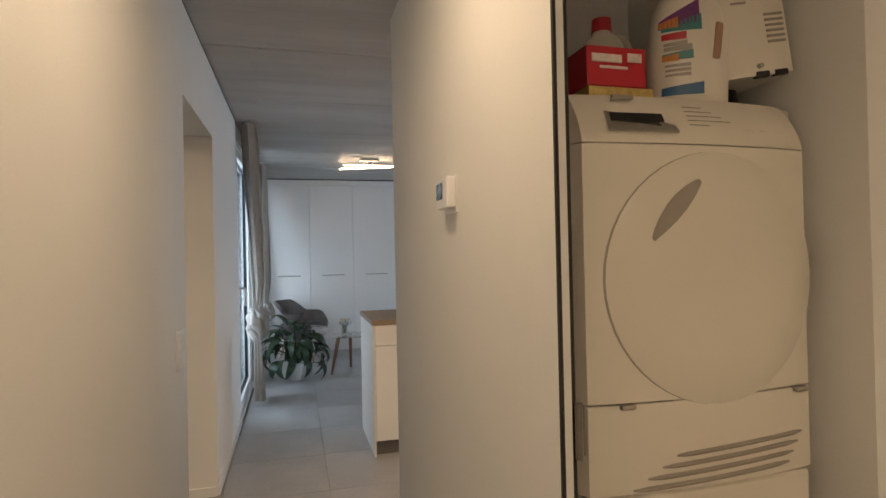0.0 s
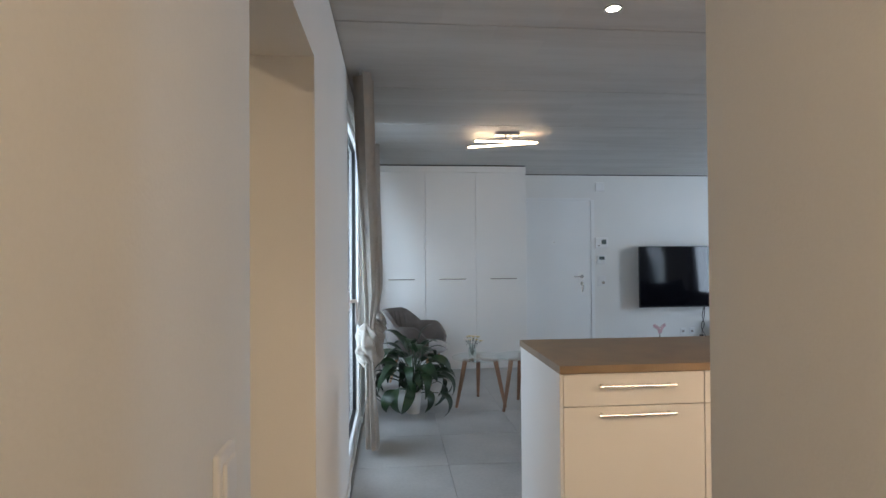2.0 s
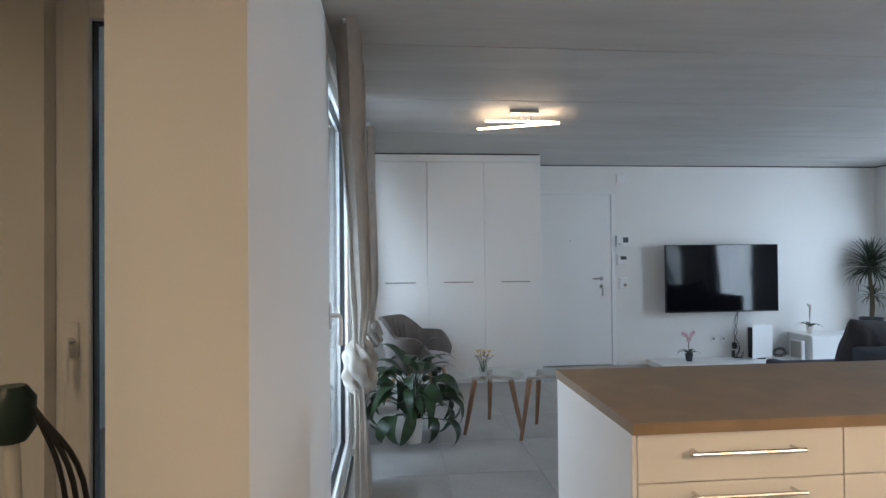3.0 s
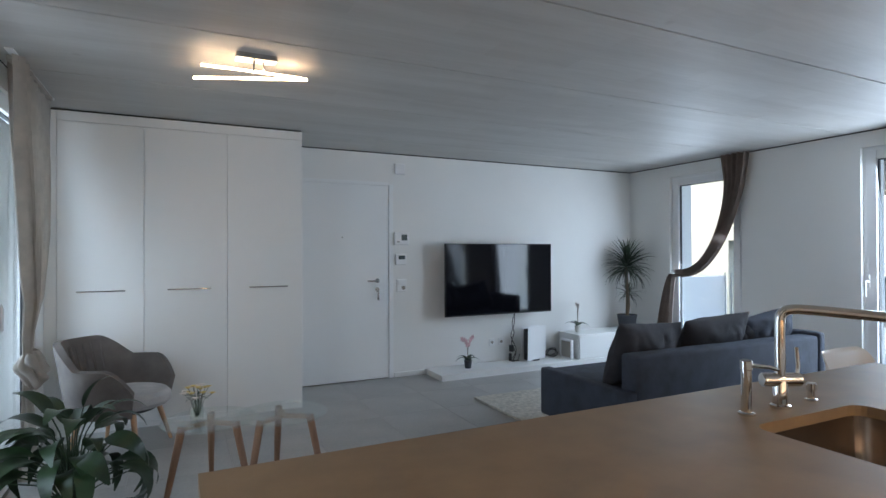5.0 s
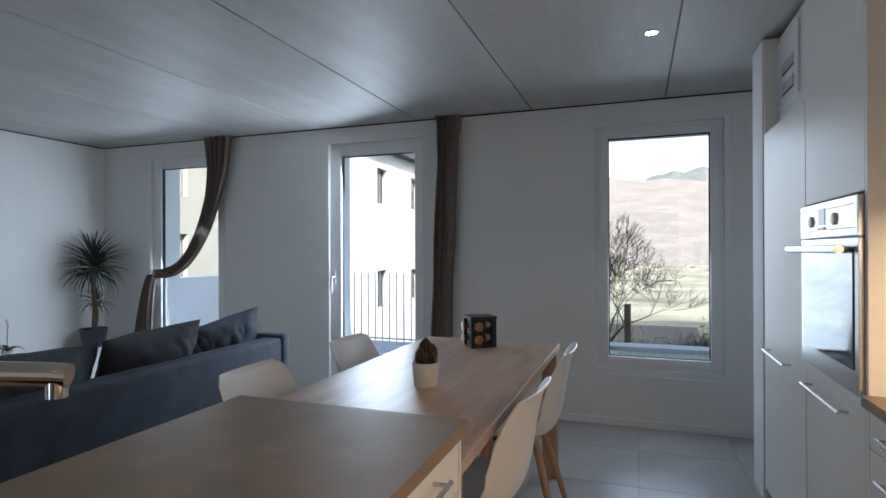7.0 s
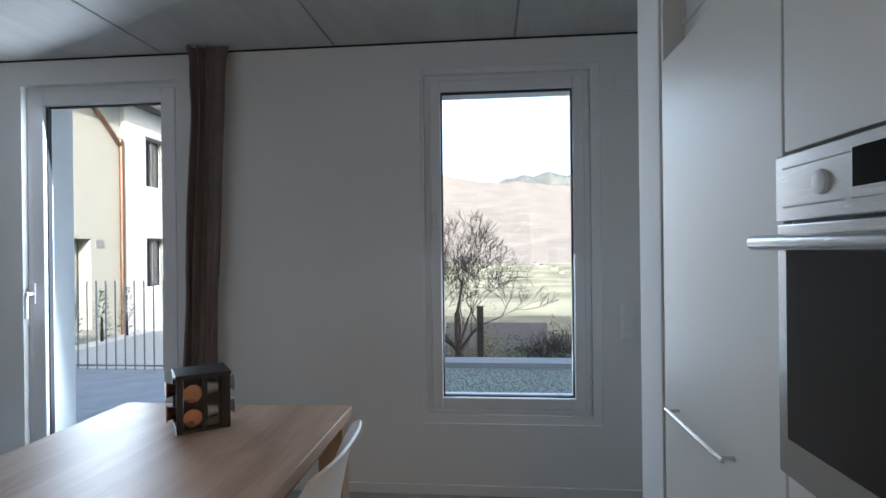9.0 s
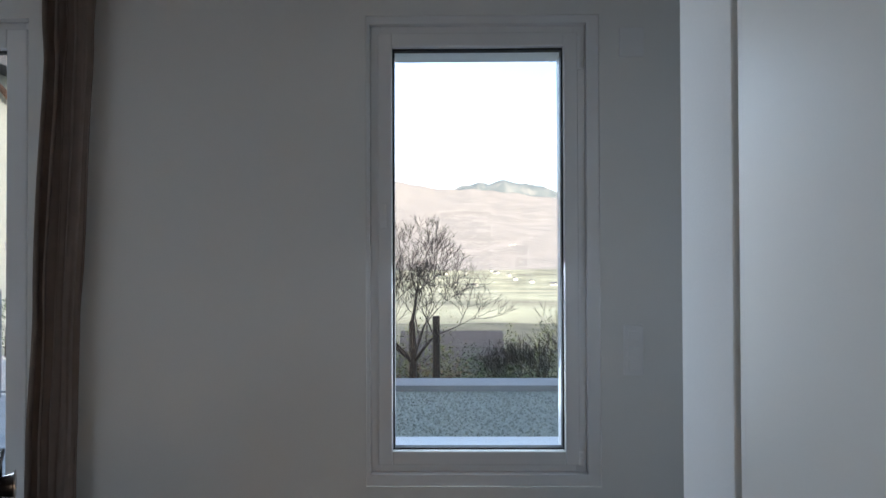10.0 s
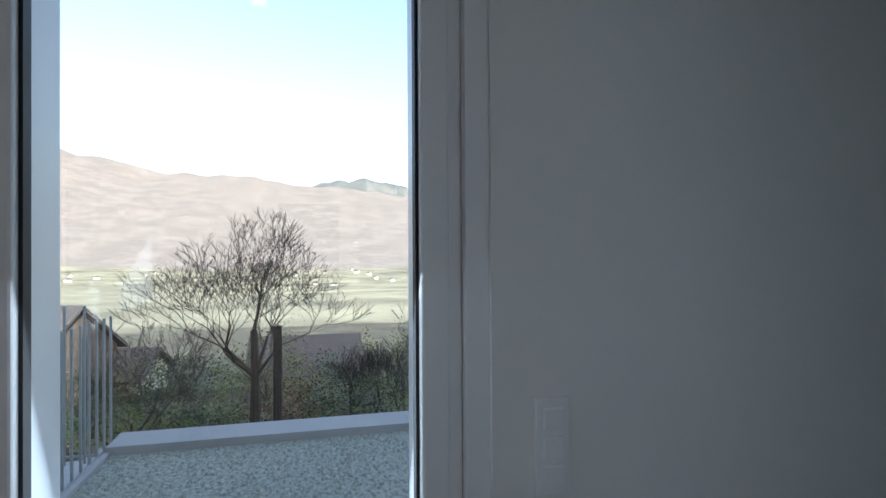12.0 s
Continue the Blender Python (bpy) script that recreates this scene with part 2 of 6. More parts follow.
LAMPON = glow("lit_lamp", (1.0, 0.72, 0.43), 4.0)
SPOTON = glow("lit_spot", (1.0, 0.90, 0.74), 5.0)
LCD = material("grey_lcd", (0.09, 0.11, 0.11), 0.25, vary=0.05, bump=0)

# ---- building blocks ----
def box(x0, x1, y0, y1, z0, z1, bev=0.0, seg=2):
    bm = bmesh.new()
    bmesh.ops.create_cube(bm, size=1.0)
    for v in bm.verts:
        v.co = Vector(((x0 + x1) / 2 + v.co.x * (x1 - x0), (y0 + y1) / 2 + v.co.y * (y1 - y0), (z0 + z1) / 2 + v.co.z * (z1 - z0)))
    if bev:
        bmesh.ops.bevel(bm, geom=bm.edges[:] , offset=bev, segments=seg, affect="EDGES", profile=0.5)
    return bm


def join(*bms):
    """One bmesh out of several."""
    out = bms[0]
    for b in bms[1:]:
        me = bpy.data.meshes.new("tmp")
        b.to_mesh(me)
        out.from_mesh(me)
        bpy.data.meshes.remove(me)
        b.free()
    return out


def moved(bm, m):
    bmesh.ops.transform(bm, matrix=m, verts=bm.verts)
    return bm


def cyl(r0, r1, z0, z1, seg=20, x=0.0, y=0.0, bev=0.0):
    bm = bmesh.new()
    bmesh.ops.create_cone(bm, cap_ends=True, segments=seg, radius1=r0, radius2=r1, depth=z1 - z0)
    if bev:
        bmesh.ops.bevel(bm, geom=[e for e in bm.edges if abs(e.verts[0].co.z - e.verts[1].co.z) < 1e-6], offset=bev, segments=2, affect="EDGES")
    return moved(bm, Matrix.Translation((x, y, (z0 + z1) / 2)))


def lathe(profile, seg=24):
    """A turned shape from (radius, height) pairs."""
    bm = bmesh.new()
    rings = []
    for r, z in profile:
        rings.append([bm.verts.new((r * math.cos(2 * math.pi * i / seg), r * math.sin(2 * math.pi * i / seg), z)) for i in range(seg)])
    for a, b in zip(rings, rings[1:]):
        for i in range(seg):
            bm.faces.new((a[i], a[(i + 1) % seg], b[(i + 1) % seg], b[i]))
    bm.faces.new(rings[0][::-1])
    bm.faces.new(rings[-1])
    return bm


def tube(points, radius, seg=8):
    """A round bar along points; radius may be a list."""
    pts = [Vector(p) for p in points]
    rad = radius if isinstance(radius, (list, tuple)) else [radius] * len(pts)
    bm, rings, side = bmesh.new(), [], None
    for i, p in enumerate(pts):
        d = (pts[min(i + 1, len(pts) - 1)] - pts[max(i - 1, 0)]).normalized()
        if side is None:
            side = d.cross(Vector((0, 0, 1)) if abs(d.z) < 0.9 else Vector((1, 0, 0))).normalized()
        side = (side - d * side.dot(d)).normalized()
        up = d.cross(side)
        rings.append([bm.verts.new(p + rad[i] * (math.cos(2 * math.pi * k / seg) * side + math.sin(2 * math.pi * k / seg) * up)) for k in range(seg)])
    for a, b in zip(rings, rings[1:]):
        for k in range(seg):
            bm.faces.new((a[k], a[(k + 1) % seg], b[(k + 1) % seg], b[k]))
    bm.faces.new(rings[0][::-1])
    bm.faces.new(rings[-1])
    return bm


def smooth_path(points, n=6):
    """Catmull-Rom through points."""
    p = [Vector(q) for q in points]
    p = [2 * p[0] - p[1], *p, 2 * p[-1] - p[-2]]
    out = []
    for i in range(1, len(p) - 2):
        for k in range(n):
            t = k / n
            out.append(0.5 * (2 * p[i] + (p[i + 1] - p[i - 1]) * t + (2 * p[i - 1] - 5 * p[i] + 4 * p[i + 1] - p[i + 2]) * t * t + (3 * p[i] - p[i - 1] - 3 * p[i + 1] + p[i + 2]) * t ** 3))
    return out + [p[-2]]


def sheet(fn, nu, nv, thick=0.0):
    """A surface fn(u, v) over the unit square, made thick along its normals."""
    g = [[Vector(fn(i / nu, j / nv)) for j in range(nv + 1)] for i in range(nu + 1)]
    bm = bmesh.new()
    top = [[bm.verts.new(p) for p in row] for row in g]
    for i in range(nu):
        for j in range(nv):
            bm.faces.new((top[i][j], top[i + 1][j], top[i + 1][j + 1], top[i][j + 1]))
    if thick:
        bm.normal_update()
        low = [[bm.verts.new(v.co - v.normal * thick) for v in row] for row in top]
        for i in range(nu):
            for j in range(nv):
                bm.faces.new((low[i][j + 1], low[i + 1][j + 1], low[i + 1][j], low[i][j]))
        rim = [(i, 0) for i in range(nu)] + [(nu, j) for j in range(nv)] + [(i, nv) for i in range(nu, 0, -1)] + [(0, j) for j in range(nv, 0, -1)]
        for a, b in zip(rim, rim[1:] + rim[:1]):
            bm.faces.new((top[b[0]][b[1]], top[a[0]][a[1]], low[a[0]][a[1]], low[b[0]][b[1]]))
    return bm


def rounded_rect(x0, x1, y0, y1, r, z, n=5):
    pts = []
    for cx, cy, a0 in ((x1 - r, y1 - r, 0), (x0 + r, y1 - r, 90), (x0 + r, y0 + r, 180), (x1 - r, y0 + r, 270)):
        for k in range(n + 1):
            a = radians(a0 + 90 * k / n)
            pts.append((cx + r * math.cos(a), cy + r * math.sin(a), z))
    return pts


def loft(loops, close=True):
    bm = bmesh.new()
    rings = [[bm.verts.new(p) for p in lo] for lo in loops]
    n = len(rings[0])
    for a, b in zip(rings, rings[1:]):
        for i in range(n):
            bm.faces.new((a[i], a[(i + 1) % n], b[(i + 1) % n], b[i]))
    if close:
        bm.faces.new(rings[-1])
    return bm


def part(name, bm, mat, parent=None, label="", smooth=False):
    bmesh.ops.recalc_face_normals(bm, faces=bm.faces)
    me = bpy.data.meshes.new(name)
    bm.to_mesh(me)
    bm.free()
    me.materials.append(mat)
    if smooth:
        for p in me.polygons:
            p.use_smooth = True
        me.set_sharp_from_angle(angle=radians(38))
    ob = new(name, me)
    if parent:
        ob.parent = parent
    if label:
        ob["label"] = label
    return ob


def thing(name, label, category, at=(0, 0, 0), turn=0.0, group=""):
    ob = new(name)
    ob.empty_display_size = 0.1
    ob.matrix_basis = pose(*at, 0, 0, turn)
    return tagged(ob, label, category, group)


def setting(name, bm, mat, label="", smooth=False):
    return tagged(part(name, bm, mat, None, label, smooth), kind="structure")


def wall_x(x0, x1, y0, y1, z1, holes, z0=0.0):
    """A wall along y with openings (y0, y1, z0, z1)."""
    out, last = [], y0
    for a, b in sorted({h[:2] for h in holes}):
        if a > last:
            out.append(box(x0, x1, last, a, z0, z1))
        low = z0
        for _, _, lo, hi in sorted(h for h in holes if h[:2] == (a, b)):
            if lo > low:
                out.append(box(x0, x1, a, b, low, lo))
            low = hi
        if low < z1:
            out.append(box(x0, x1, a, b, low, z1))
        last = b
    if y1 > last:
        out.append(box(x0, x1, last, y1, z0, z1))
    return join(*out)


def wall_y(y0, y1, x0, x1, z1, holes, z0=0.0):
    """A wall along x with openings (x0, x1, z0, z1)."""
    bm = wall_x(y0, y1, x0, x1, z1, holes, z0)
    for v in bm.verts:
        v.co = Vector((v.co.y, v.co.x, v.co.z))
    bmesh.ops.reverse_faces(bm, faces=bm.faces)
    return bm


def ring_x(x0, x1, y0, y1, z0, z1, w, bev=0.004):
    """A rectangular frame of width w in a wall along y, between x0 and x1."""
    return join(box(x0, x1, y0, y0 + w, z0, z1, bev), box(x0, x1, y1 - w, y1, z0, z1, bev),
                box(x0, x1, y0 + w - 0.001, y1 - w + 0.001, z0, z0 + w, bev), box(x0, x1, y0 + w - 0.001, y1 - w + 0.001, z1 - w, z1, bev))

# ---- the shell of the rooms ----
ZC, XE, YN, XW = 2.470, 6.305, 9.11, -0.22
floor = setting("floor", box(-2.7, 6.7, -1.3, 9.5, -0.25, -0.010), GROUT, "large grey stone-look floor tiles with thin grout lines")
_b = [box(-2.7, 6.7, -1.3, 9.5, ZC + 0.02, ZC + 0.25)]
_seams = [-1.3, 0.28, 1.32, 2.36, 3.405, 4.40, 5.40, 6.38, 7.42, 8.46, 9.5]
for a, b in zip(_seams, _seams[1:]):
    _b.append(box(-2.7, 6.7, a + 0.004, b - 0.004, ZC, ZC + 0.03, 0.003, 1))
setting("ceiling", join(*_b), CEIL, "white-glazed timber ceiling panels with fine joints")
W3 = (2.96, 3.92, 0.385, 2.32)
setting("wall_east", wall_x(XE, 6.70, 1.0, 9.5, ZC - 0.012, [(5.32, 6.28, 0.03, 2.32), (7.46, 8.44, 0.03, 2.32), W3]), PLASTER, "white plastered wall with three tall windows")
setting("wall_north", wall_y(YN, 9.5, -0.5, XE, ZC - 0.012, [(1.80, 2.79, 0.0, 2.125)]), PLASTER, "white plastered wall behind the television")
setting("wall_west", wall_x(-0.50, XW, -1.3, YN, ZC - 0.012, [(2.87, 3.725, 0.0, 2.055), (5.10, 6.36, 0.03, 2.32), (7.06, 8.14, 0.03, 2.32)]), PLASTER, "white plastered wall with a passage and glazed doors")
setting("wall_south", box(-2.7, 6.7, -1.5, -1.3, 0, ZC), PLASTER)
setting("wall_kitchen", box(0.742, 5.50, 2.20, 2.35, 0, ZC - 0.012), PLASTER)
setting("wall_partition", join(box(0.68, 0.702, 1.25, 2.885, 0, ZC - 0.012), box(0.702, 0.742, 1.60, 2.885, 0, ZC - 0.012)), PLASTER, "white plastered end of the laundry partition")
setting("wall_niche_side", box(1.42, 1.95, 1.25, 2.20, 0, ZC - 0.012), PLASTER)
setting("wall_niche_back", box(0.742, 1.42, 2.10, 2.20, 0, ZC - 0.012), PLASTER)
setting("wall_hall_east", box(1.95, 2.10, -1.3, 2.20, 0, ZC - 0.012), PLASTER)
setting("wall_stub", box(5.24, 5.50, 2.35, 2.973, 0, ZC - 0.012, 0.004), PLASTER, "narrow white wall end beside the tall cabinets")
setting("wall_passage_west", box(5.40, 5.50, 1.0, 2.20, 0, ZC - 0.012), PLASTER)
setting("wall_passage_end", box(5.40, 6.70, 0.85, 1.0, 0, ZC - 0.012), PLASTER)
setting("wall_side_room_north", wall_y(4.50, 4.70, -2.7, -0.50, ZC - 0.012, [(-1.08, -0.54, 0.03, 2.32)]), PLASTER)
setting("wall_side_room_west", box(-2.9, -2.7, -1.3, 4.7, 0, ZC), PLASTER)
setting("wall_side_room_south", box(-2.7, -0.50, 1.0, 1.1, 0, ZC - 0.012), PLASTER)
# dark shadow joint under the ceiling
setting("trim", join(box(XE + 0.002, XE + 0.02, 1.0, YN, ZC - 0.012, ZC), box(XW + 0.03, XE, YN + 0.002, YN + 0.02, ZC - 0.012, ZC), box(XW - 0.02, XW - 0.002, -1.3, YN, ZC - 0.012, ZC)), GAP, "dark shadow joint between wall and ceiling")
_s = [box(XE - 0.012, XE + 0.002, 1.0, 5.30, 0, 0.055, 0.003), box(XE - 0.012, XE + 0.002, 6.30, 7.44, 0, 0.055, 0.003), box(XE - 0.012, XE + 0.002, 8.46, YN, 0, 0.055, 0.003),
      box(2.82, XE - 0.012, YN - 0.012, YN + 0.002, 0, 0.055, 0.003), box(XW - 0.002, XW + 0.012, 3.73, 5.08, 0, 0.055, 0.003), box(XW - 0.002, XW + 0.012, 6.38, 7.04, 0, 0.055, 0.003),
      box(XW - 0.002, XW + 0.012, -1.3, 2.86, 0, 0.055, 0.003), box(-0.5, XW, 3.713, 3.727, 0, 0.055, 0.003)]
setting("baseboard", join(*_s), PAINT, "low white skirting board")


def window(name, x, y0, y1, z0, z1, inward, handle_y, label, sash=0.085, lever=True):
    """A white window or glazed door in a wall along y; inward is -1 or 1 along x."""
    w = setting(name, ring_x(min(x, x - inward * 0.07), max(x, x - inward * 0.07), y0, y1, z0, z1, 0.045, 0.003), PVC, label)
    fx = x + inward * 0.012
    part("sash", ring_x(min(fx, fx - inward * 0.07), max(fx, fx - inward * 0.07), y0 + 0.03, y1 - 0.03, z0 + 0.03, z1 - 0.03, sash, 0.006), PVC, w)
    gx = x - inward * 0.012
    part("gasket", ring_x(min(gx, gx - inward * 0.03), max(gx, gx - inward * 0.03), y0 + 0.028 + sash, y1 - 0.028 - sash, z0 + 0.028 + sash, z1 - 0.028 - sash, 0.009, 0), GASKET, w, "black rubber seal")
    gx = x - inward * 0.035
    p = part("pane", box(gx - 0.010, gx + 0.010, y0 + 0.03 + sash, y1 - 0.03 - sash, z0 + 0.03 + sash, z1 - 0.03 - sash), GLASS, w)
    p.visible_shadow = False
    if lever:
        s = 1 if handle_y < (y0 + y1) / 2 else -1
        h = part("handle", join(box(fx + min(0, inward * 0.012), fx + max(0, inward * 0.012), handle_y - 0.015, handle_y + 0.015, 1.04, 1.16, 0.004),
                                tube([(fx, handle_y, 1.10), (fx + inward * 0.05, handle_y, 1.10), (fx + inward * 0.055, handle_y, 1.08), (fx + inward * 0.055, handle_y, 0.96)], 0.011)), PVC, w, "white lever handle", True)
    return w


window("window_1", 6.345, 7.46, 8.44, 0.03, 2.32, -1, 8.40, "tall white glazed door onto the terrace")
window("window_2", 6.345, 5.32, 6.28, 0.03, 2.32, -1, 6.235, "tall white glazed balcony door with a lever handle")
# the kitchen window sits in a shallow rebate
setting("window_rebate", join(box(XE + 0.012, 6.36, 2.96, 3.01, 0.385, 2.32), box(XE + 0.012, 6.36, 3.905, 3.92, 0.385, 2.32), box(XE + 0.012, 6.36, 3.01, 3.905, 0.385, 0.43), box(XE + 0.012, 6.36, 3.01, 3.905, 2.29, 2.32)), PVC)
window("window_3", 6.345, 3.01, 3.905, 0.43, 2.29, -1, 3.85, "large white kitchen window with a view of the valley", 0.060, False)
_w3 = bpy.data.objects["window_3"]
part("handle_escutcheon", box(6.318, 6.336, 3.838, 3.868, 1.44, 1.55, 0.006), PVC, _w3)
part("hinge_cap", box(6.322, 6.336, 3.025, 3.045, 2.10, 2.24, 0.005), PVC, _w3)
part("hinge_cap", box(6.322, 6.336, 3.025, 3.045, 0.46, 0.52, 0.005), PVC, _w3)
setting("window_reveal", join(box(6.418, 6.545, 3.822, 3.918, 0.45, 2.318, 0.003), box(6.418, 6.545, 2.962, 3.088, 0.45, 2.318, 0.003), box(6.418, 6.555, 3.088, 3.822, 2.212, 2.318, 0.003)), PVC, "white outer reveal of the kitchen window")
setting("window_sill", box(6.42, 6.76, 2.98, 3.88, 0.41, 0.44, 0.004), PVC, "white outer window sill")
window("window_4", -0.240, 5.10, 6.36, 0.03, 2.32, 1, 5.16, "white glazed terrace door behind a tied curtain")
window("window_5", -0.240, 7.06, 8.14, 0.03, 2.32, 1, 7.12, "white glazed terrace door behind a tied curtain")
# side room window, turned into a wall along x
_w6 = window("window_6", 0.0, 0.0, 0.54, 0.03, 2.32, -1, 0.47, "tall white window of the side room")
_w6.matrix_basis = pose(-0.54, 4.56, 0, 0, 0, 90)


# ---- entrance door and wall fittings ----
door = setting("door_1", box(1.8185, 2.7585, YN + 0.004, YN + 0.054, 0.008, 2.1065, 0.002), DOORW, "closed white flat entrance door with a steel lever")
part("door_frame", join(box(1.80, 1.817, YN - 0.006, YN + 0.09, 0, 2.125, 0.002), box(2.76, 2.81, YN - 0.006, YN + 0.09, 0, 2.125, 0.002), box(1.817, 2.76, YN - 0.006, YN + 0.09, 2.108, 2.145, 0.002)), DOORW, door)
part("door_panel_back", box(1.79, 2.80, YN + 0.10, YN + 0.14, 0, 2.13), DOORW, door)
part("handle", join(tube(smooth_path([(2.63, YN + 0.012, 1.07), (2.63, YN - 0.045, 1.07), (2.61, YN - 0.055, 1.07), (2.50, YN - 0.055, 1.07)]), 0.010, 10), moved(cyl(0.026, 0.026, 0, 0.010), pose(2.63, YN + 0.012, 1.07, 90))), STEEL, door, "steel lever handle", True)
part("lock", moved(cyl(0.026, 0.024, 0, 0.014), pose(2.63, YN + 0.012, 0.975, 90)), STEEL, door, "steel cylinder lock", True)
part("key", join(box(2.624, 2.636, YN - 0.03, YN, 0.966, 0.984), box(2.618, 2.642, YN - 0.034, YN - 0.029, 0.86, 0.955, 0.004)), STEEL, door)
part("peephole", moved(cyl(0.008, 0.008, 0, 0.01), pose(2.24, YN + 0.013, 1.54, 90)), STEEL, door)


def wall_plate(name, label, cat, x0, x1, z0, z1, depth=0.022):
    t = thing(name, label, cat, ((x0 + x1) / 2, YN, (z0 + z1) / 2))
    part("housing", box((x0 - x1) / 2, (x1 - x0) / 2, -depth, 0.002, (z0 - z1) / 2, (z1 - z0) / 2, 0.006), PVC, t)
    return t


_t = wall_plate("intercom", "white wall intercom with a small grey screen", "intercom", 2.82, 2.99, 1.46, 1.60, 0.03)
part("screen", box(-0.005, 0.062, -0.033, -0.028, -0.02, 0.045, 0.001), LCD, _t)
part("button", box(-0.06, -0.03, -0.034, -0.028, -0.045, -0.03, 0.002), APPG, _t)
_t = wall_plate("thermostat", "white room thermostat with a grey display", "thermostat", 2.835, 2.96, 1.24, 1.36, 0.025)
part("screen", box(-0.03, 0.045, -0.028, -0.023, 0.0, 0.042, 0.001), LCD, _t)
_t = wall_plate("socket_plate", "white switch and socket plate by the door", "socket", 2.85, 2.965, 0.94, 1.08, 0.012)
part("socket", moved(cyl(0.022, 0.022, 0, 0.006), pose(0.02, -0.011, -0.025, 90)), APPG, _t)
part("rocker", box(-0.04, 0.04, -0.018, -0.010, 0.008, 0.055, 0.003), PVC, _t)
_t = wall_plate("door_chime", "flat white chime cover high on the wall", "chime", 2.83, 2.95, 2.24, 2.36, 0.02)
for _x in (4.07, 4.20):
    _t = wall_plate("wall_socket", "white wall socket above the low bench", "socket", _x - 0.04, _x + 0.04, 0.25, 0.34, 0.008)
    part("socket", moved(cyl(0.017, 0.017, 0, 0.006), pose(0, -0.006, 0, 90)), APPG, _t)


def east_plate(name, label, cat, y0, y1, z0, z1, rockers):
    t = thing(name, label, cat, (XE, (y0 + y1) / 2, (z0 + z1) / 2))
    part("cover", box(-0.011, 0.002, (y0 - y1) / 2, (y1 - y0) / 2, (z0 - z1) / 2, (z1 - z0) / 2, 0.004), PVC, t)
    for k in range(rockers):
        c = (k - (rockers - 1) / 2) * (z1 - z0) * 0.29
        part("rocker", box(-0.017, -0.009, -0.024, 0.024, c - 0.022, c + 0.022, 0.003), PVC, t)
    return t


east_plate("light_switch", "white triple light switch plate beside the kitchen window", "switch", 2.79, 2.869, 0.84, 1.042, 3)
east_plate("blank_plate", "white blank cover plate high beside the window", "plate", 2.78, 2.88, 2.14, 2.26, 0)
_t = thing("light_switch", "white double switch plate on the hall wall", "switch", (XW, 2.70, 1.0))
part("cover", box(-0.002, 0.010, -0.04, 0.04, -0.08, 0.08, 0.004), PVC, _t)
for c in (-0.035, 0.035):
    part("rocker", box(0.008, 0.016, -0.026, 0.026, c - 0.028, c + 0.028, 0.003), PVC, _t)
_t = thing("thermostat", "white wall thermostat with a dark display", "thermostat", (0.68, 1.91, 1.525))
part("bracket", box(-0.008, 0.002, -0.055, 0.055, -0.055, 0.055, 0.004), PVC, _t)
part("housing", box(-0.034, -0.007, -0.06, 0.06, -0.04, 0.05, 0.006), PVC, _t)
part("screen", box(-0.037, -0.032, -0.01, 0.048, -0.012, 0.036, 0.001), LCD, _t)

# ---- built-in furniture ----
def bar_handle(parent, a, b, out, r=0.006):
    """A round bar from a to b on two posts; out is the way away from the front."""
    a, b, o = Vector(a), Vector(b), Vector(out)
    d = (b - a).normalized()
    part("handle", join(tube([a + o, b + o], r), tube([a + d * 0.02, a + d * 0.02 + o], r * 0.85), tube([b - d * 0.02, b - d * 0.02 + o], r * 0.85)), STEEL, parent, "brushed steel bar handle", True)


# tall wardrobe units
for i, (a, b) in enumerate(((-0.140, 0.436), (0.436, 1.050), (1.050, 1.676))):
    c = thing("wardrobe_unit", "tall white built-in cupboard with a steel bar handle", "cupboard", (0, 8.385, 0), 0, "row of tall cupboards")
    part("body", box(a + 0.001, b - 0.001, 0.022, 0.72, 0.0, 2.452), PAINT, c)
    d = part("cabinet_door", box(a + 0.002, b - 0.002, 0.0, 0.020, 0.05, 2.375, 0.002), PAINT, c)
    part("plinth", box(a + 0.002, b - 0.002, 0.010, 0.021, 0.0, 0.045), PAINT, c)
    part("top_filler", box(a, b, 0.004, 0.021, 2.380, 2.454, 0.001), PAINT, c)
    m = (a + b) / 2 + (0.0 if i == 0 else 0.02)
    bar_handle(d, (m - 0.16, 0, 1.085), (m + 0.16, 0, 1.085), (0, -0.032, 0))
setting("wardrobe_filler", box(-0.218, -0.141, 8.389, 9.105, 0, 2.452), PAINT, "white filler strip beside the cupboards")
setting("wardrobe_gap", box(-0.20, 1.668, 8.41, 9.09, 2.453, ZC), GAP)

# kitchen island
IX0, IX1, IY0, IY1, IZ = 0.716, 3.246, 4.003, 4.705, 0.917
SX0, SX1, SY0, SY1 = 2.025, 2.507, 4.052, 4.395
top = thing("island_worktop", "taupe stone worktop with a cut-out for the sink", "worktop", (0, 0, 0))
_bm = bmesh.new()
_o = [_bm.verts.new(p) for p in ((IX0, IY0, IZ), (IX1, IY0, IZ), (IX1, IY1, IZ), (IX0, IY1, IZ))]
_i = [_bm.verts.new(p) for p in rounded_rect(SX0, SX1, SY0, SY1, 0.045, IZ)]
_e = [_bm.edges.new((q[k], q[(k + 1) % len(q)])) for q in (_o, _i) for k in range(len(q))]
bmesh.ops.triangle_fill(_bm, edges=_e, use_beauty=True)
_r = bmesh.ops.extrude_face_region(_bm, geom=_bm.faces[:])
bmesh.ops.translate(_bm, vec=(0, 0, -0.032), verts=[v for v in _r["geom"] if isinstance(v, bmesh.types.BMVert)])
part("slab", _bm, STONE, top)
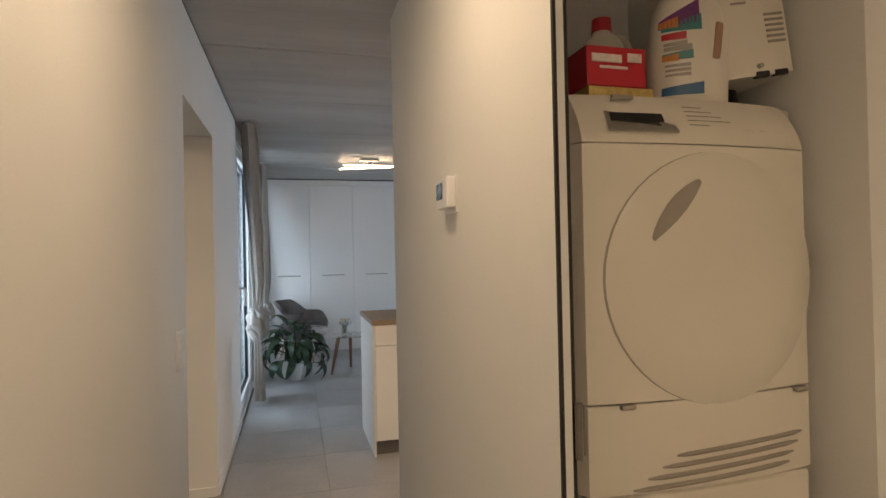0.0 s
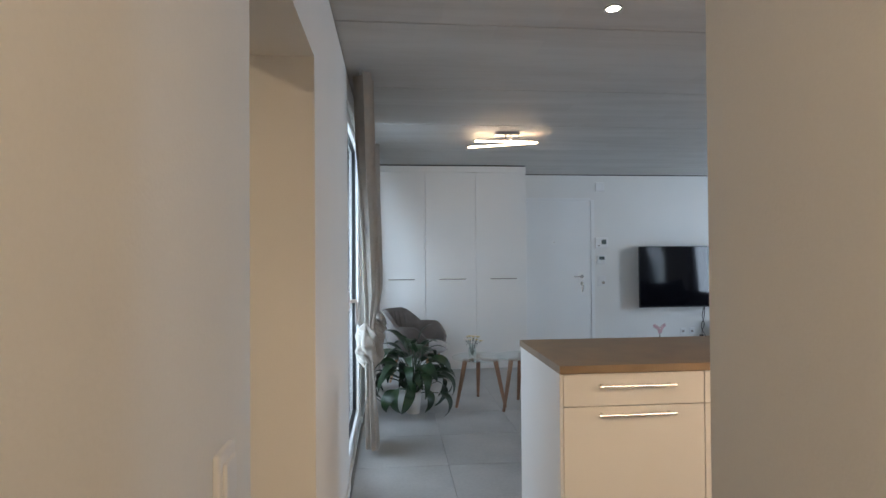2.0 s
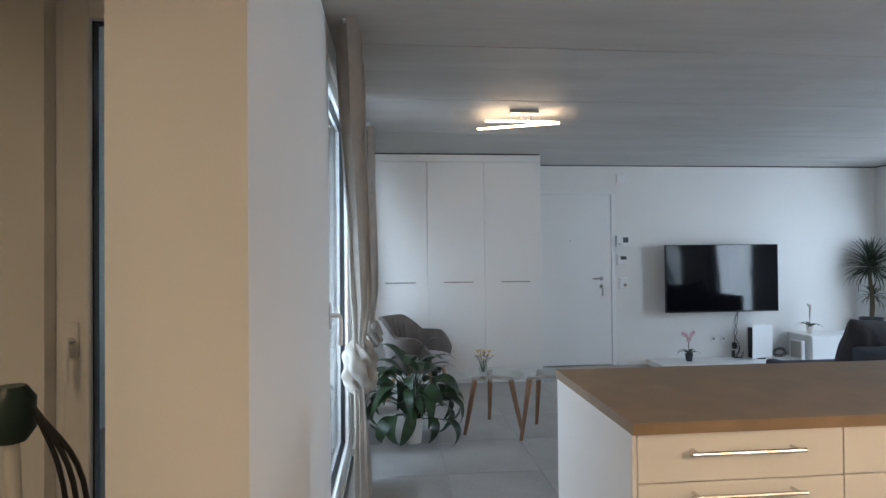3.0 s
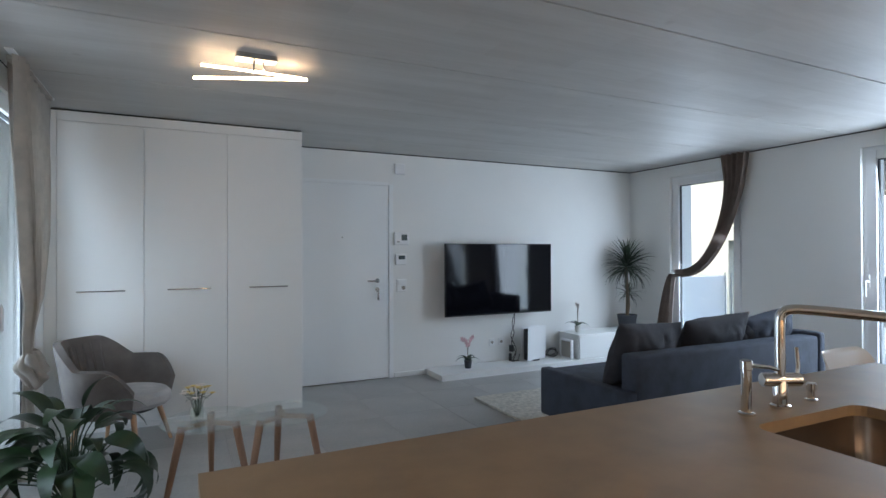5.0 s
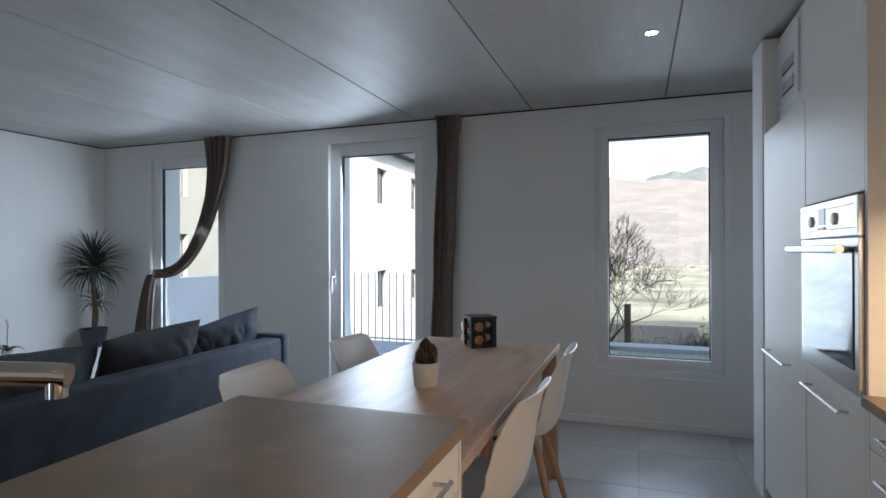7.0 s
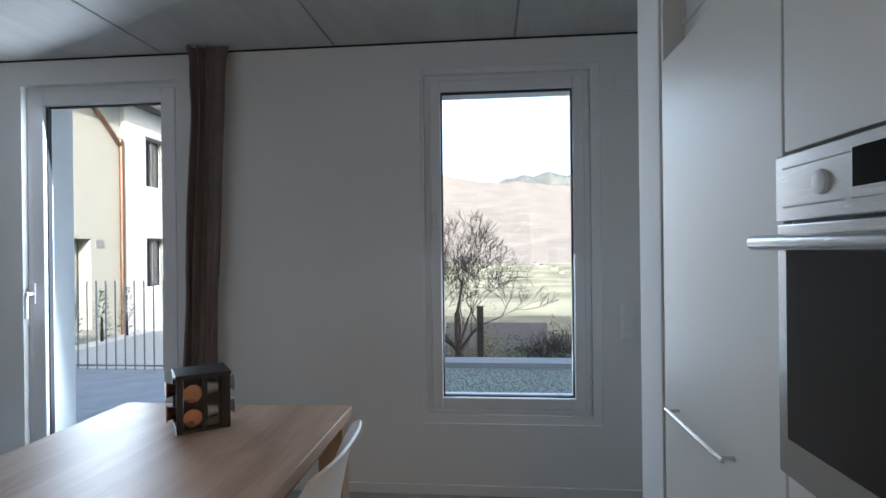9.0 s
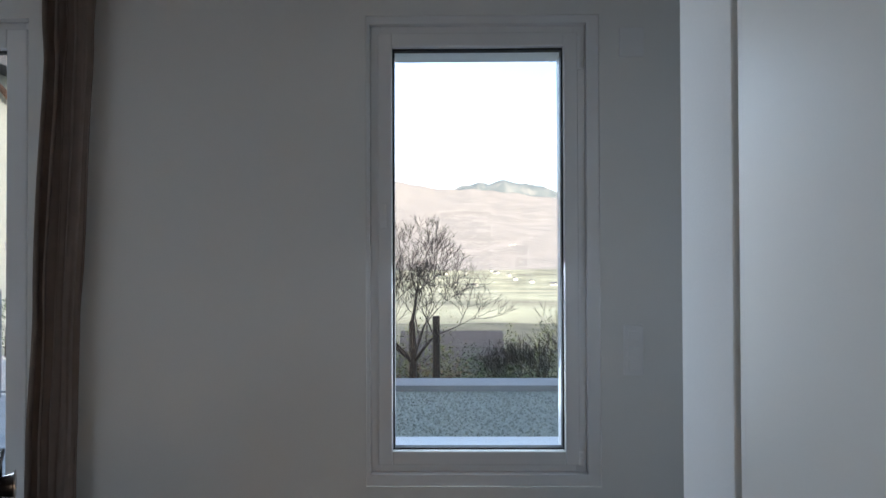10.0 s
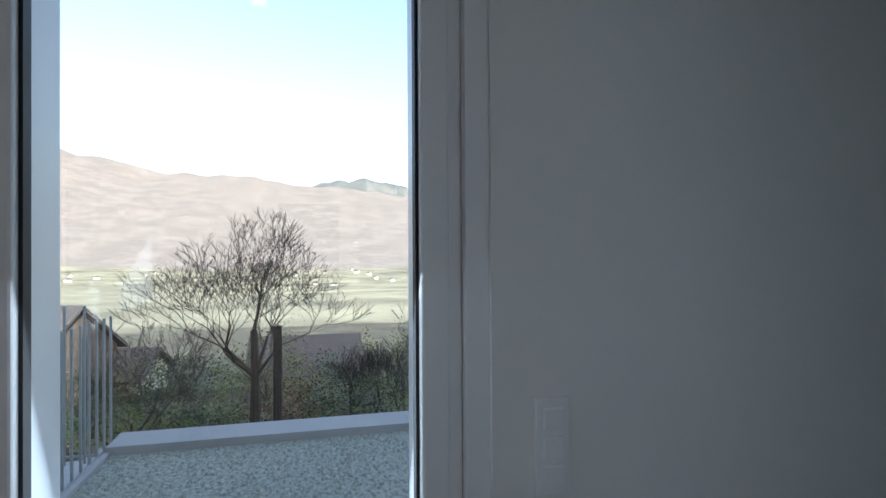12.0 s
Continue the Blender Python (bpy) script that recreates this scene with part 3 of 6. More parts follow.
_u = [0.735, 1.345, 1.962, 2.580, 3.228]
for a, b in zip(_u, _u[1:]):
    c = thing("island_unit", "cream island cabinet with a drawer over a deep pull-out", "cabinet", (0, 0, 0), 0, "island units")
    if a < SX0 < b or SX0 < a < SX1:
        part("body", join(box(a, b, 4.045, 4.688, 0.10, 0.70), box(a, b, 4.045, 4.055, 0.70, 0.884), box(a, b, 4.678, 4.688, 0.70, 0.884)), FRONT, c)
    else:
        part("body", box(a, b, 4.045, 4.688, 0.10, 0.884), FRONT, c)
    d = part("drawer_front", box(a + 0.002, b - 0.002, 4.022, 4.043, 0.746, 0.880, 0.002), FRONT, c)
    bar_handle(d, ((a + b) / 2 - 0.165, 4.022, 0.832), ((a + b) / 2 + 0.165, 4.022, 0.832), (0, -0.034, 0))
    d = part("drawer_front", box(a + 0.002, b - 0.002, 4.022, 4.043, 0.105, 0.742, 0.002), FRONT, c)
    bar_handle(d, ((a + b) / 2 - 0.165, 4.022, 0.715), ((a + b) / 2 + 0.165, 4.022, 0.715), (0, -0.034, 0))
    part("plinth", box(a, b, 4.075, 4.66, 0.0, 0.10), PLINTH, c, "grey metal plinth")
c = thing("island_side_panel", "white end panel of the kitchen island", "panel", (0, 0, 0))
part("panel", box(0.720, 0.734, 4.020, 4.70, 0.0, 0.884, 0.002), PAINT, c)
c = thing("island_side_panel", "white end panel of the kitchen island", "panel", (0, 0, 0))
part("panel", box(3.229, 3.243, 4.020, 4.70, 0.0, 0.884, 0.002), PAINT, c)
c = thing("island_back_panel", "white back panel of the kitchen island", "panel", (0, 0, 0))
part("panel", box(0.735, 3.228, 4.689, 4.70, 0.0, 0.884, 0.002), PAINT, c)

# sink and tap
s = thing("sink", "undermounted brushed steel sink bowl", "sink", (0, 0, 0))
_in = [rounded_rect(SX0 + g, SX1 - g, SY0 + g, SY1 - g, 0.045 - g * 0.3, z) for g, z in ((-0.004, 0.884), (-0.004, 0.880), (0.006, 0.74), (0.022, 0.712), (0.05, 0.706))]
_out = [rounded_rect(SX0 + g, SX1 - g, SY0 + g, SY1 - g, 0.045, z) for g, z in ((-0.012, 0.884), (-0.006, 0.72), (0.04, 0.701))]
part("bowl", join(loft(_in), loft(_out)), BOWL, s, "", True)
part("drain", moved(lathe([(0.0, 0.707), (0.026, 0.708), (0.030, 0.711), (0.043, 0.711), (0.044, 0.707)]), Matrix.Translation((2.16, 4.27, 0))), STEEL, s, "", True)
part("overflow", box(2.028, 2.034, 4.20, 4.28, 0.815, 0.850, 0.002), STEEL, s)
d = thing("food_tub", "clear plastic tub with a red label lying in the sink", "container", (2.20, 4.13, 0.712), 25)
part("tub", loft([rounded_rect(-w, w, -w * 0.7, w * 0.7, 0.02, z) for w, z in ((0.06, 0.0), (0.075, 0.055), (0.08, 0.057), (0.071, 0.056), (0.056, 0.006))]), GLASSG, d, "", True)
part("label", box(-0.03, 0.03, -0.012, 0.012, 0.0065, 0.009), RED, d)
t = thing("kitchen_tap", "chrome kitchen tap with a swivel spout", "tap", (2.264, 4.469, IZ))
part("base", lathe([(0.027, 0), (0.027, 0.008), (0.020, 0.012), (0.020, 0.09), (0.018, 0.094)]), CHROME, t, "", True)
part("mixer", moved(cyl(0.020, 0.020, -0.055, 0.06, 20, bev=0.003), pose(0.0, 0, 0.082, 0, 90, -25)), CHROME, t, "", True)
part("lever", tube([(0.045, -0.02, 0.09), (0.05, -0.022, 0.12), (0.045, -0.02, 0.175)], [0.006, 0.006, 0.005]), CHROME, t, "", True)
part("spout", tube(smooth_path([(0, 0, 0.09), (0, 0, 0.24), (0.002, -0.004, 0.272), (0.012, -0.02, 0.287), (0.04, -0.06, 0.289), (0.12, -0.20, 0.280), (0.135, -0.226, 0.277)], 5), 0.0145, 12), CHROME, t, "", True)
part("nozzle", tube([(0.128, -0.215, 0.285), (0.128, -0.215, 0.252)], 0.012, 12), CHROME, t, "", True)
t = thing("soap_dispenser", "chrome built-in soap dispenser with a side spout", "dispenser", (2.112, 4.468, IZ))
part("body", lathe([(0.022, 0), (0.022, 0.006), (0.014, 0.009), (0.014, 0.125), (0.016, 0.127), (0.016, 0.150), (0.013, 0.153)]), CHROME, t, "", True)
part("spout", tube([(0.0, 0, 0.138), (0.05, -0.03, 0.134), (0.075, -0.045, 0.126)], [0.006, 0.006, 0.005]), CHROME, t, "", True)
t = thing("drain_knob", "small chrome drain control knob", "knob", (2.423, 4.474, IZ))
part("knob", lathe([(0.018, 0), (0.018, 0.005), (0.010, 0.008), (0.010, 0.03), (0.014, 0.033), (0.014, 0.052), (0.011, 0.055)]), CHROME, t, "", True)

# tall kitchen cabinets and the run with the hob
FY = 2.97
c = thing("fridge_unit", "tall cream fridge cabinet door with a steel handle", "cabinet", (0, 0, 0))
part("body", join(box(4.465, 5.225, 2.36, FY - 0.022, 0.08, 1.94), box(4.465, 4.482, 2.36, FY - 0.022, 1.94, 2.445), box(5.208, 5.225, 2.36, FY - 0.022, 1.94, 2.445)), FRONT, c)
d = part("cabinet_door", box(4.468, 5.205, FY - 0.020, FY, 0.09, 1.945, 0.002), FRONT, c)
part("side_strip", box(5.207, 5.225, FY - 0.024, FY - 0.002, 0.0, 2.445, 0.001), FRONT, c)
bar_handle(d, (4.68, FY, 0.832), (5.10, FY, 0.832), (0, 0.034, 0))
part("plinth", box(4.465, 5.225, 2.40, FY - 0.05, 0.0, 0.08), PLINTH, c)
v = thing("vent_panel", "white ventilation panel with two slotted grilles", "vent", (5.02, 2.90, 2.20))
part("panel", box(-0.50, 0.185, -0.02, 0.0, -0.25, 0.24, 0.004), PVC, v)
for z0 in (-0.083, 0.020):
    part("grille_back", box(-0.09, 0.12, -0.005, 0.003, z0, z0 + 0.062, 0.0), BLACK, v)
    for k in range(4):
        part("slat", box(-0.092, 0.122, -0.002, 0.006, z0 + 0.012 + 0.0135 * k, z0 + 0.018 + 0.0135 * k, 0.001), PVC, v)
part("frame", join(box(-0.20, 0.18, 0.0, 0.010, -0.140, -0.125, 0.002), box(-0.20, 0.18, 0.0, 0.010, 0.185, 0.2, 0.002), box(-0.20, -0.185, 0.0, 0.010, -0.125, 0.185, 0.002), box(0.165, 0.18, 0.0, 0.010, -0.125, 0.185, 0.002)), PVC, v)
c = thing("oven_cabinet", "tall cream oven housing with an upper door and drawer", "cabinet", (0, 0, 0))
part("body", join(box(3.845, 4.463, 2.36, FY - 0.022, 0.08, 0.895), box(3.845, 4.463, 2.36, FY - 0.022, 1.515, 2.445), box(3.845, 3.862, 2.36, FY - 0.022, 0.895, 1.515), box(4.446, 4.463, 2.36, FY - 0.022, 0.895, 1.515), box(3.862, 4.446, 2.36, 2.38, 0.895, 1.515)), FRONT, c)
part("cabinet_door", box(3.862, 4.460, FY - 0.020, FY, 1.515, 2.44, 0.002), FRONT, c)
d = part("drawer_front", box(3.862, 4.460, FY - 0.020, FY, 0.09, 0.895, 0.002), FRONT, c)
bar_handle(d, (3.98, FY, 0.822), (4.40, FY, 0.822), (0, 0.034, 0))
part("end_panel", box(3.838, 3.860, 2.36, FY, 0.0, 2.445, 0.001), FRONT, c)
part("plinth", box(3.862, 4.463, 2.40, FY - 0.05, 0.0, 0.08), PLINTH, c)
o = thing("oven", "built-in steel oven with a dark glass door", "oven", (4.161, FY, 0.900))
part("chassis", box(-0.28, 0.28, -0.54, -0.004, 0.0, 0.60), BLACK, o)
part("control_panel", box(-0.298, 0.298, -0.004, 0.018, 0.482, 0.605, 0.003), STEEL, o)
dd = part("oven_door", box(-0.298, 0.298, -0.004, 0.016, 0.003, 0.476, 0.003), STEEL, o)
part("door_glass", box(-0.262, 0.262, 0.014, 0.0195, 0.075, 0.440, 0.002), OVENG, dd, "dark mirror-like glass")
part("handle", join(tube([(-0.29, 0.062, 0.442), (0.29, 0.062, 0.442)], 0.014, 12), tube([(-0.24, 0.0, 0.442), (-0.24, 0.062, 0.442)], 0.008), tube([(0.24, 0.0, 0.442), (0.24, 0.062, 0.442)], 0.008)), STEEL, dd, "thick steel bar handle", True)
for x in (-0.10, 0.15):
    part("dial", moved(lathe([(0.021, 0), (0.020, 0.006), (0.018, 0.007), (0.0, 0.0072)]), pose(x, 0.018, 0.542, -90)), PVC, o, "pale control dial", True)
part("display", box(-0.005, 0.07, 0.016, 0.0195, 0.525, 0.585, 0.001), SCREEN, o)
part("button_row", box(-0.005, 0.07, 0.017, 0.022, 0.508, 0.518, 0.001), PVC, o)
part("scale_line", join(box(-0.27, -0.04, 0.0165, 0.0187, 0.506, 0.509), box(0.09, 0.27, 0.0165, 0.0187, 0.506, 0.509), box(-0.27, 0.27, 0.0165, 0.0187, 0.578, 0.581)), APPG, o)
w = thing("kitchen_worktop", "taupe stone worktop along the kitchen wall", "worktop", (0, 0, 0))
part("slab", box(0.805, 3.836, 2.352, 2.99, 0.885, 0.917, 0.002), STONE, w)
_u = [0.805, 1.41, 2.02, 2.63, 3.23, 3.836]
for a, b in zip(_u, _u[1:]):
    c = thing("base_unit", "cream kitchen base cabinet with a steel handle", "cabinet", (0, 0, 0), 0, "kitchen base units")
    part("body", box(a, b, 2.36, FY - 0.022, 0.10, 0.884), FRONT, c)
    d = part("cabinet_door", box(a + 0.002, b - 0.002, FY - 0.020, FY, 0.105, 0.764, 0.002), FRONT, c)
    bar_handle(d, ((a + b) / 2 - 0.165, FY, 0.715), ((a + b) / 2 + 0.165, FY, 0.715), (0, 0.034, 0))
    d = part("drawer_front", box(a + 0.002, b - 0.002, FY - 0.020, FY, 0.768, 0.880, 0.002), FRONT, c)
    bar_handle(d, ((a + b) / 2 - 0.165, FY, 0.832), ((a + b) / 2 + 0.165, FY, 0.832), (0, 0.034, 0))
    part("plinth", box(a, b, 2.40, FY - 0.05, 0.0, 0.10), PLINTH, c)
    c = thing("wall_unit", "cream kitchen wall cabinet", "cabinet", (0, 0, 0), 0, "kitchen wall units")
    part("body", box(a, b, 2.36, 2.69, 1.50, 2.445), FRONT, c)
    part("cabinet_door", box(a + 0.002, b - 0.002, 2.692, 2.712, 1.49, 2.44, 0.002), FRONT, c)

# ---- dining table and chairs ----
t = thing("dining_table", "light oak dining table with a staved top", "table", (4.262, 4.475, 0))
part("tabletop", box(-1.010, 1.010, -0.43, 0.43, 0.737, 0.777, 0.004), OAK, t)
part("apron", join(box(-0.90, 0.90, -0.37, -0.35, 0.66, 0.737), box(-0.90, 0.90, 0.35, 0.37, 0.66, 0.737), box(-0.93, -0.91, -0.35, 0.35, 0.66, 0.737), box(0.91, 0.93, -0.35, 0.35, 0.66, 0.737)), OAKEDGE, t)
for sx in (-1, 1):
    for sy in (-1, 1):
        part("leg", box(sx * 0.945 - 0.042, sx * 0.945 + 0.042, sy * 0.38 - 0.042, sy * 0.38 + 0.042, 0.0, 0.736, 0.004), OAKEDGE, t)


def shell_chair():
    c = thing("dining_chair", "white moulded shell chair on splayed beech legs", "chair", (0, 0, 0), 0, "chairs round the table")
    prof = smooth_path([(0.235, 0, 0.425), (0.19, 0, 0.455), (0.05, 0, 0.435), (-0.09, 0, 0.432), (-0.175, 0, 0.475), (-0.215, 0, 0.57), (-0.235, 0, 0.70), (-0.262, 0, 0.83), (-0.285, 0, 0.865)], 5)
    half = [0.185, 0.21, 0.235, 0.235, 0.235, 0.228, 0.222, 0.205, 0.165]
    lift = [0.0, 0.01, 0.05, 0.075, 0.085, 0.05, 0.02, 0.0, 0.0]
    wrap = [0.0, 0.0, 0.0, 0.01, 0.04, 0.07, 0.06, 0.03, 0.015]

    def lerp(tab, v):
        p = v * (len(tab) - 1)
        i = min(int(p), len(tab) - 2)
        return tab[i] + (tab[i + 1] - tab[i]) * (p - i)

    def fn(u, v):
        k = u * 2 - 1
        p = prof[round(v * (len(prof) - 1))]
        e = abs(k) ** 2.6
        return (p.x + lerp(wrap, v) * e, k * lerp(half, v), p.z + lerp(lift, v) * e)

    part("seat_shell", sheet(fn, 18, len(prof) - 1, 0.007), SHELL, c, "", True)
    part("seat_pad", moved(lathe([(0.0, 0.0), (0.165, 0.0), (0.18, 0.012), (0.165, 0.026), (0.0, 0.03)], 28), Matrix.Translation((0.02, 0, 0.438))), SHELL, c, "", True)
    for sx in (-1, 1):
        for sy in (-1, 1):
            part("leg", tube([(sx * 0.11 + 0.01, sy * 0.10, 0.425), (sx * 0.175 + 0.01, sy * 0.165, 0.20), (sx * 0.225 + 0.01, sy * 0.215, 0.0)], [0.019, 0.018, 0.012], 12), LEGWOOD, c, "beech leg", True)
    part("leg_bracket", join(tube([(-0.12, -0.11, 0.40), (0.14, 0.11, 0.40)], 0.008), tube([(-0.12, 0.11, 0.40), (0.14, -0.11, 0.40)], 0.008), cyl(0.05, 0.05, 0.405, 0.418)), BLACK, c)
    return c


_c = shell_chair()
_c.matrix_basis = pose(3.87, 4.195, 0, 0, 0, 86)
copy_thing(_c, pose(4.67, 4.175, 0, 0, 0, 91))
copy_thing(_c, pose(3.79, 4.85, 0, 0, 0, -89))
copy_thing(_c, pose(4.58, 4.845, 0, 0, 0, -91))

# ---- living area ----
def pillow(name, label, at, w, h, d, mat, rx=0, ry=0, rz=0):
    def half(s):
        def fn(u, v):
            a, b = u * 2 - 1, v * 2 - 1
            puff = max(0.0, (1 - abs(a) ** 2.4) * (1 - abs(b) ** 2.4)) ** 0.5
            pin = 1 - 0.07 * (1 - abs(a) ** 2) * abs(b) ** 3
            pin2 = 1 - 0.07 * (1 - abs(b) ** 2) * abs(a) ** 3
            wob = 0.020 * noise.noise(Vector((a * 2.3 + at[0] * 7, b * 2.3 + at[1] * 5, s))) - 0.020 * (1 - abs(noise.noise(Vector((a * 2.6 + at[0] * 9 + b, b * 1.9 - a, s * 3 + at[0]))))) ** 6
            return (a * w / 2 * pin2, s * (d / 2 * puff + wob * puff), b * h / 2 * pin)
        return sheet(fn, 32, 32)
    bm = join(half(1), half(-1))
    bmesh.ops.remove_doubles(bm, verts=bm.verts, dist=0.0005)
    ob = part(name, bm, mat, None, "", True)
    ob.matrix_basis = pose(*at, rx, ry, rz)
    return tagged(ob, label, "cushion")


SOX0, SOX1, SOY0, SOY1 = 3.345, 5.54, 6.165, 7.14
s = thing("sofa", "dark blue-grey fabric sofa with a low open end", "sofa", (0, 0, 0))
part("base", box(SOX0 + 0.01, SOX1 - 0.01, SOY0 + 0.02, SOY1 - 0.02, 0.06, 0.26, 0.02), SOFA, s)
part("backrest", box(SOX0 + 0.09, SOX1 - 0.09, SOY0, SOY0 + 0.17, 0.06, 0.675, 0.03, 3), SOFA, s, "", True)
part("low_arm", box(SOX0, SOX0 + 0.10, SOY0 + 0.01, SOY1, 0.06, 0.435, 0.02, 3), SOFA, s, "", True)
part("arm", box(SOX1 - 0.10, SOX1, SOY0 - 0.005, SOY1, 0.06, 0.70, 0.03, 3), SOFA, s, "", True)
for a, b in ((SOX0 + 0.10, 4.42), (4.43, SOX1 - 0.10)):
    part("seat_cushion", box(a, b, SOY0 + 0.17, SOY1 + 0.01, 0.25, 0.42, 0.04, 4), SOFA, s, "", True)
for x in (SOX0 + 0.08, SOX1 - 0.08):
    for y in (SOY0 + 0.08, SOY1 - 0.08):
        part("foot", cyl(0.02, 0.025, 0.0, 0.062, 12, x, y), BLACK, s)
pillow("sofa_cushion", "large charcoal back cushion leaning on the sofa back", (3.78, 6.46, 0.62), 0.70, 0.50, 0.26, SOFA2, 18, 3, 6)
pillow("sofa_cushion", "large charcoal back cushion slumped on the sofa back", (4.46, 6.42, 0.665), 0.66, 0.46, 0.24, SOFA2, 24, -4, -5)
pillow("sofa_cushion", "blue-grey cushion leaning in the sofa corner", (5.12, 6.42, 0.66), 0.60, 0.46, 0.22, SOFA, 18, -9, -6)
pillow("sofa_cushion", "charcoal cushion lying between the larger ones", (4.82, 6.47, 0.64), 0.44, 0.42, 0.18, SOFA2, 20, 4, -12)
r = thing("rug", "cream shaggy rug in front of the sofa", "rug", (4.45, 7.25, 0))


def _rug(u, v):
    n = 0.006 * noise.noise(Vector((u * 40, v * 30, 1)))
    return ((u - 0.5) * 2.56 + 0.012 * noise.noise(Vector((v * 14, 3, 0))), (v - 0.5) * 1.36 + 0.012 * noise.noise(Vector((u * 22, 7, 0))), 0.022 + n)


part("rug_surface", sheet(_rug, 80, 44, 0.018), RUGM, r, "", True)

# ---- television wall ----
t = thing("television", "large black flat television mounted on the wall", "television", (4.077, 8.905, 1.063))
part("housing", box(-0.722, 0.722, 0.0, 0.035, -0.413, 0.412, 0.004), BLACK, t)
part("screen", box(-0.714, 0.714, -0.003, 0.002, -0.398, 0.405, 0.001), SCREEN, t, "glossy black screen")
part("back_cover", box(-0.45, 0.45, 0.034, 0.075, -0.30, 0.20, 0.01), BLACK, t)
part("wall_bracket", join(box(-0.25, 0.25, 0.185, 0.207, -0.18, 0.18, 0.003), box(-0.20, -0.16, 0.07, 0.19, -0.2, 0.2), box(0.16, 0.20, 0.07, 0.19, -0.2, 0.2)), BLACK, t)
c = thing("television_cable", "dark cable hanging from the television to the bench", "cable")
part("cord", join(tube(smooth_path([(4.30, 8.96, 0.66), (4.29, 9.0, 0.52), (4.33, 9.02, 0.40), (4.30, 9.03, 0.28), (4.34, 9.0, 0.16), (4.28, 8.97, 0.085), (4.24, 8.93, 0.082), (4.30, 8.90, 0.10), (4.36, 8.95, 0.15)]), 0.0045, 6),
                  tube(smooth_path([(4.31, 8.97, 0.66), (4.33, 9.02, 0.50), (4.30, 9.04, 0.36), (4.36, 9.02, 0.20), (4.30, 8.99, 0.12), (4.26, 9.0, 0.085), (4.34, 8.92, 0.082)]), 0.0045, 6)), BLACK, c, "", True)
part("plug", join(box(4.265, 4.305, 8.985, 9.035, 0.18, 0.26, 0.006), box(4.23, 4.26, 8.96, 8.99, 0.08, 0.17, 0.005)), BLACK, c)
c = thing("coiled_cable", "loose coil of black cable on the bench", "cable")
part("cord", join(*[tube([(4.84 + (0.07 + 0.01 * k) * math.cos(a / 10 * 6.283), 8.96 + 0.015 * math.sin(a + k), 0.135 + (0.035 + 0.012 * k) * math.sin(a / 10 * 6.283)) for a in range(11)], 0.004, 6) for k in range(3)]), BLACK, c, "", True)
b = thing("low_bench", "long low white lowboard under the television", "bench", (0, 0, 0))
part("top", box(3.19, 6.27, 8.68, 9.095, 0.045, 0.068, 0.003), PAINT, b)
part("base", box(3.20, 6.26, 8.685, 9.09, 0.0, 0.045), PAINT, b)
b = thing("media_cabinet", "white box cabinet standing on the low bench", "cabinet", (0, 0, 0))
part("body", box(5.06, 6.26, 8.72, 9.09, 0.068, 0.345, 0.002), PAINT, b)
part("top", box(5.05, 6.27, 8.70, 9.092, 0.346, 0.366, 0.002), PAINT, b)
for a, e in ((5.07, 5.66), (5.665, 6.255)):
    part("cabinet_door", box(a, e, 8.703, 8.719, 0.074, 0.342, 0.002), PAINT, b)
r = thing("router", "white router leaning against the media cabinet", "router", (4.985, 8.84, 0.068))
part("housing", box(-0.02, 0.02, -0.10, 0.10, 0.0, 0.235, 0.008), PVC, r)
part("side_inlay", box(-0.023, -0.018, -0.085, 0.085, 0.02, 0.215, 0.002), APPG, r)
c = thing("game_console", "upright white games console with a black core", "console", (4.565, 8.95, 0.068), 12)
part("core", box(-0.14, 0.13, -0.035, 0.035, 0.012, 0.385, 0.01), BLACK, c)
part("stand", cyl(0.07, 0.075, 0.0, 0.014, 24), BLACK, c)
for s in (-1, 1):
    part("side_plate", sheet(lambda u, v, s=s: ((u - 0.5) * 0.31 + 0.01 * (v - 0.5), s * (0.040 + 0.010 * (2 * u - 1) ** 2), 0.010 + v * 0.40), 8, 8, 0.005 * s), PVC, c, "white curved plate", True)
g = thing("remote_control", "black remote control on the sofa seat", "remote", (4.02, 6.98, 0.425), 20)
part("housing", box(-0.09, 0.09, -0.022, 0.022, 0.0, 0.018, 0.006), BLACK, g)


# ---- plants ----
def leaf(length, width, droop, fold=0.25, n=8, base=0.35):
    """A pointed leaf lying along +x that bends down."""
    def fn(u, v):
        s, k = v, u * 2 - 1
        w = width * max(0.02, math.sin(math.pi * min(1, s ** base * 0.98)) ** 0.8) * (1 - s * 0.15)
        a = droop * s * s
        return (length * s * math.cos(a * 0.6), k * w / 2, -length * s * math.sin(a * 0.6) * 0.9 + abs(k) * w * fold)
    return sheet(fn, 4, n)


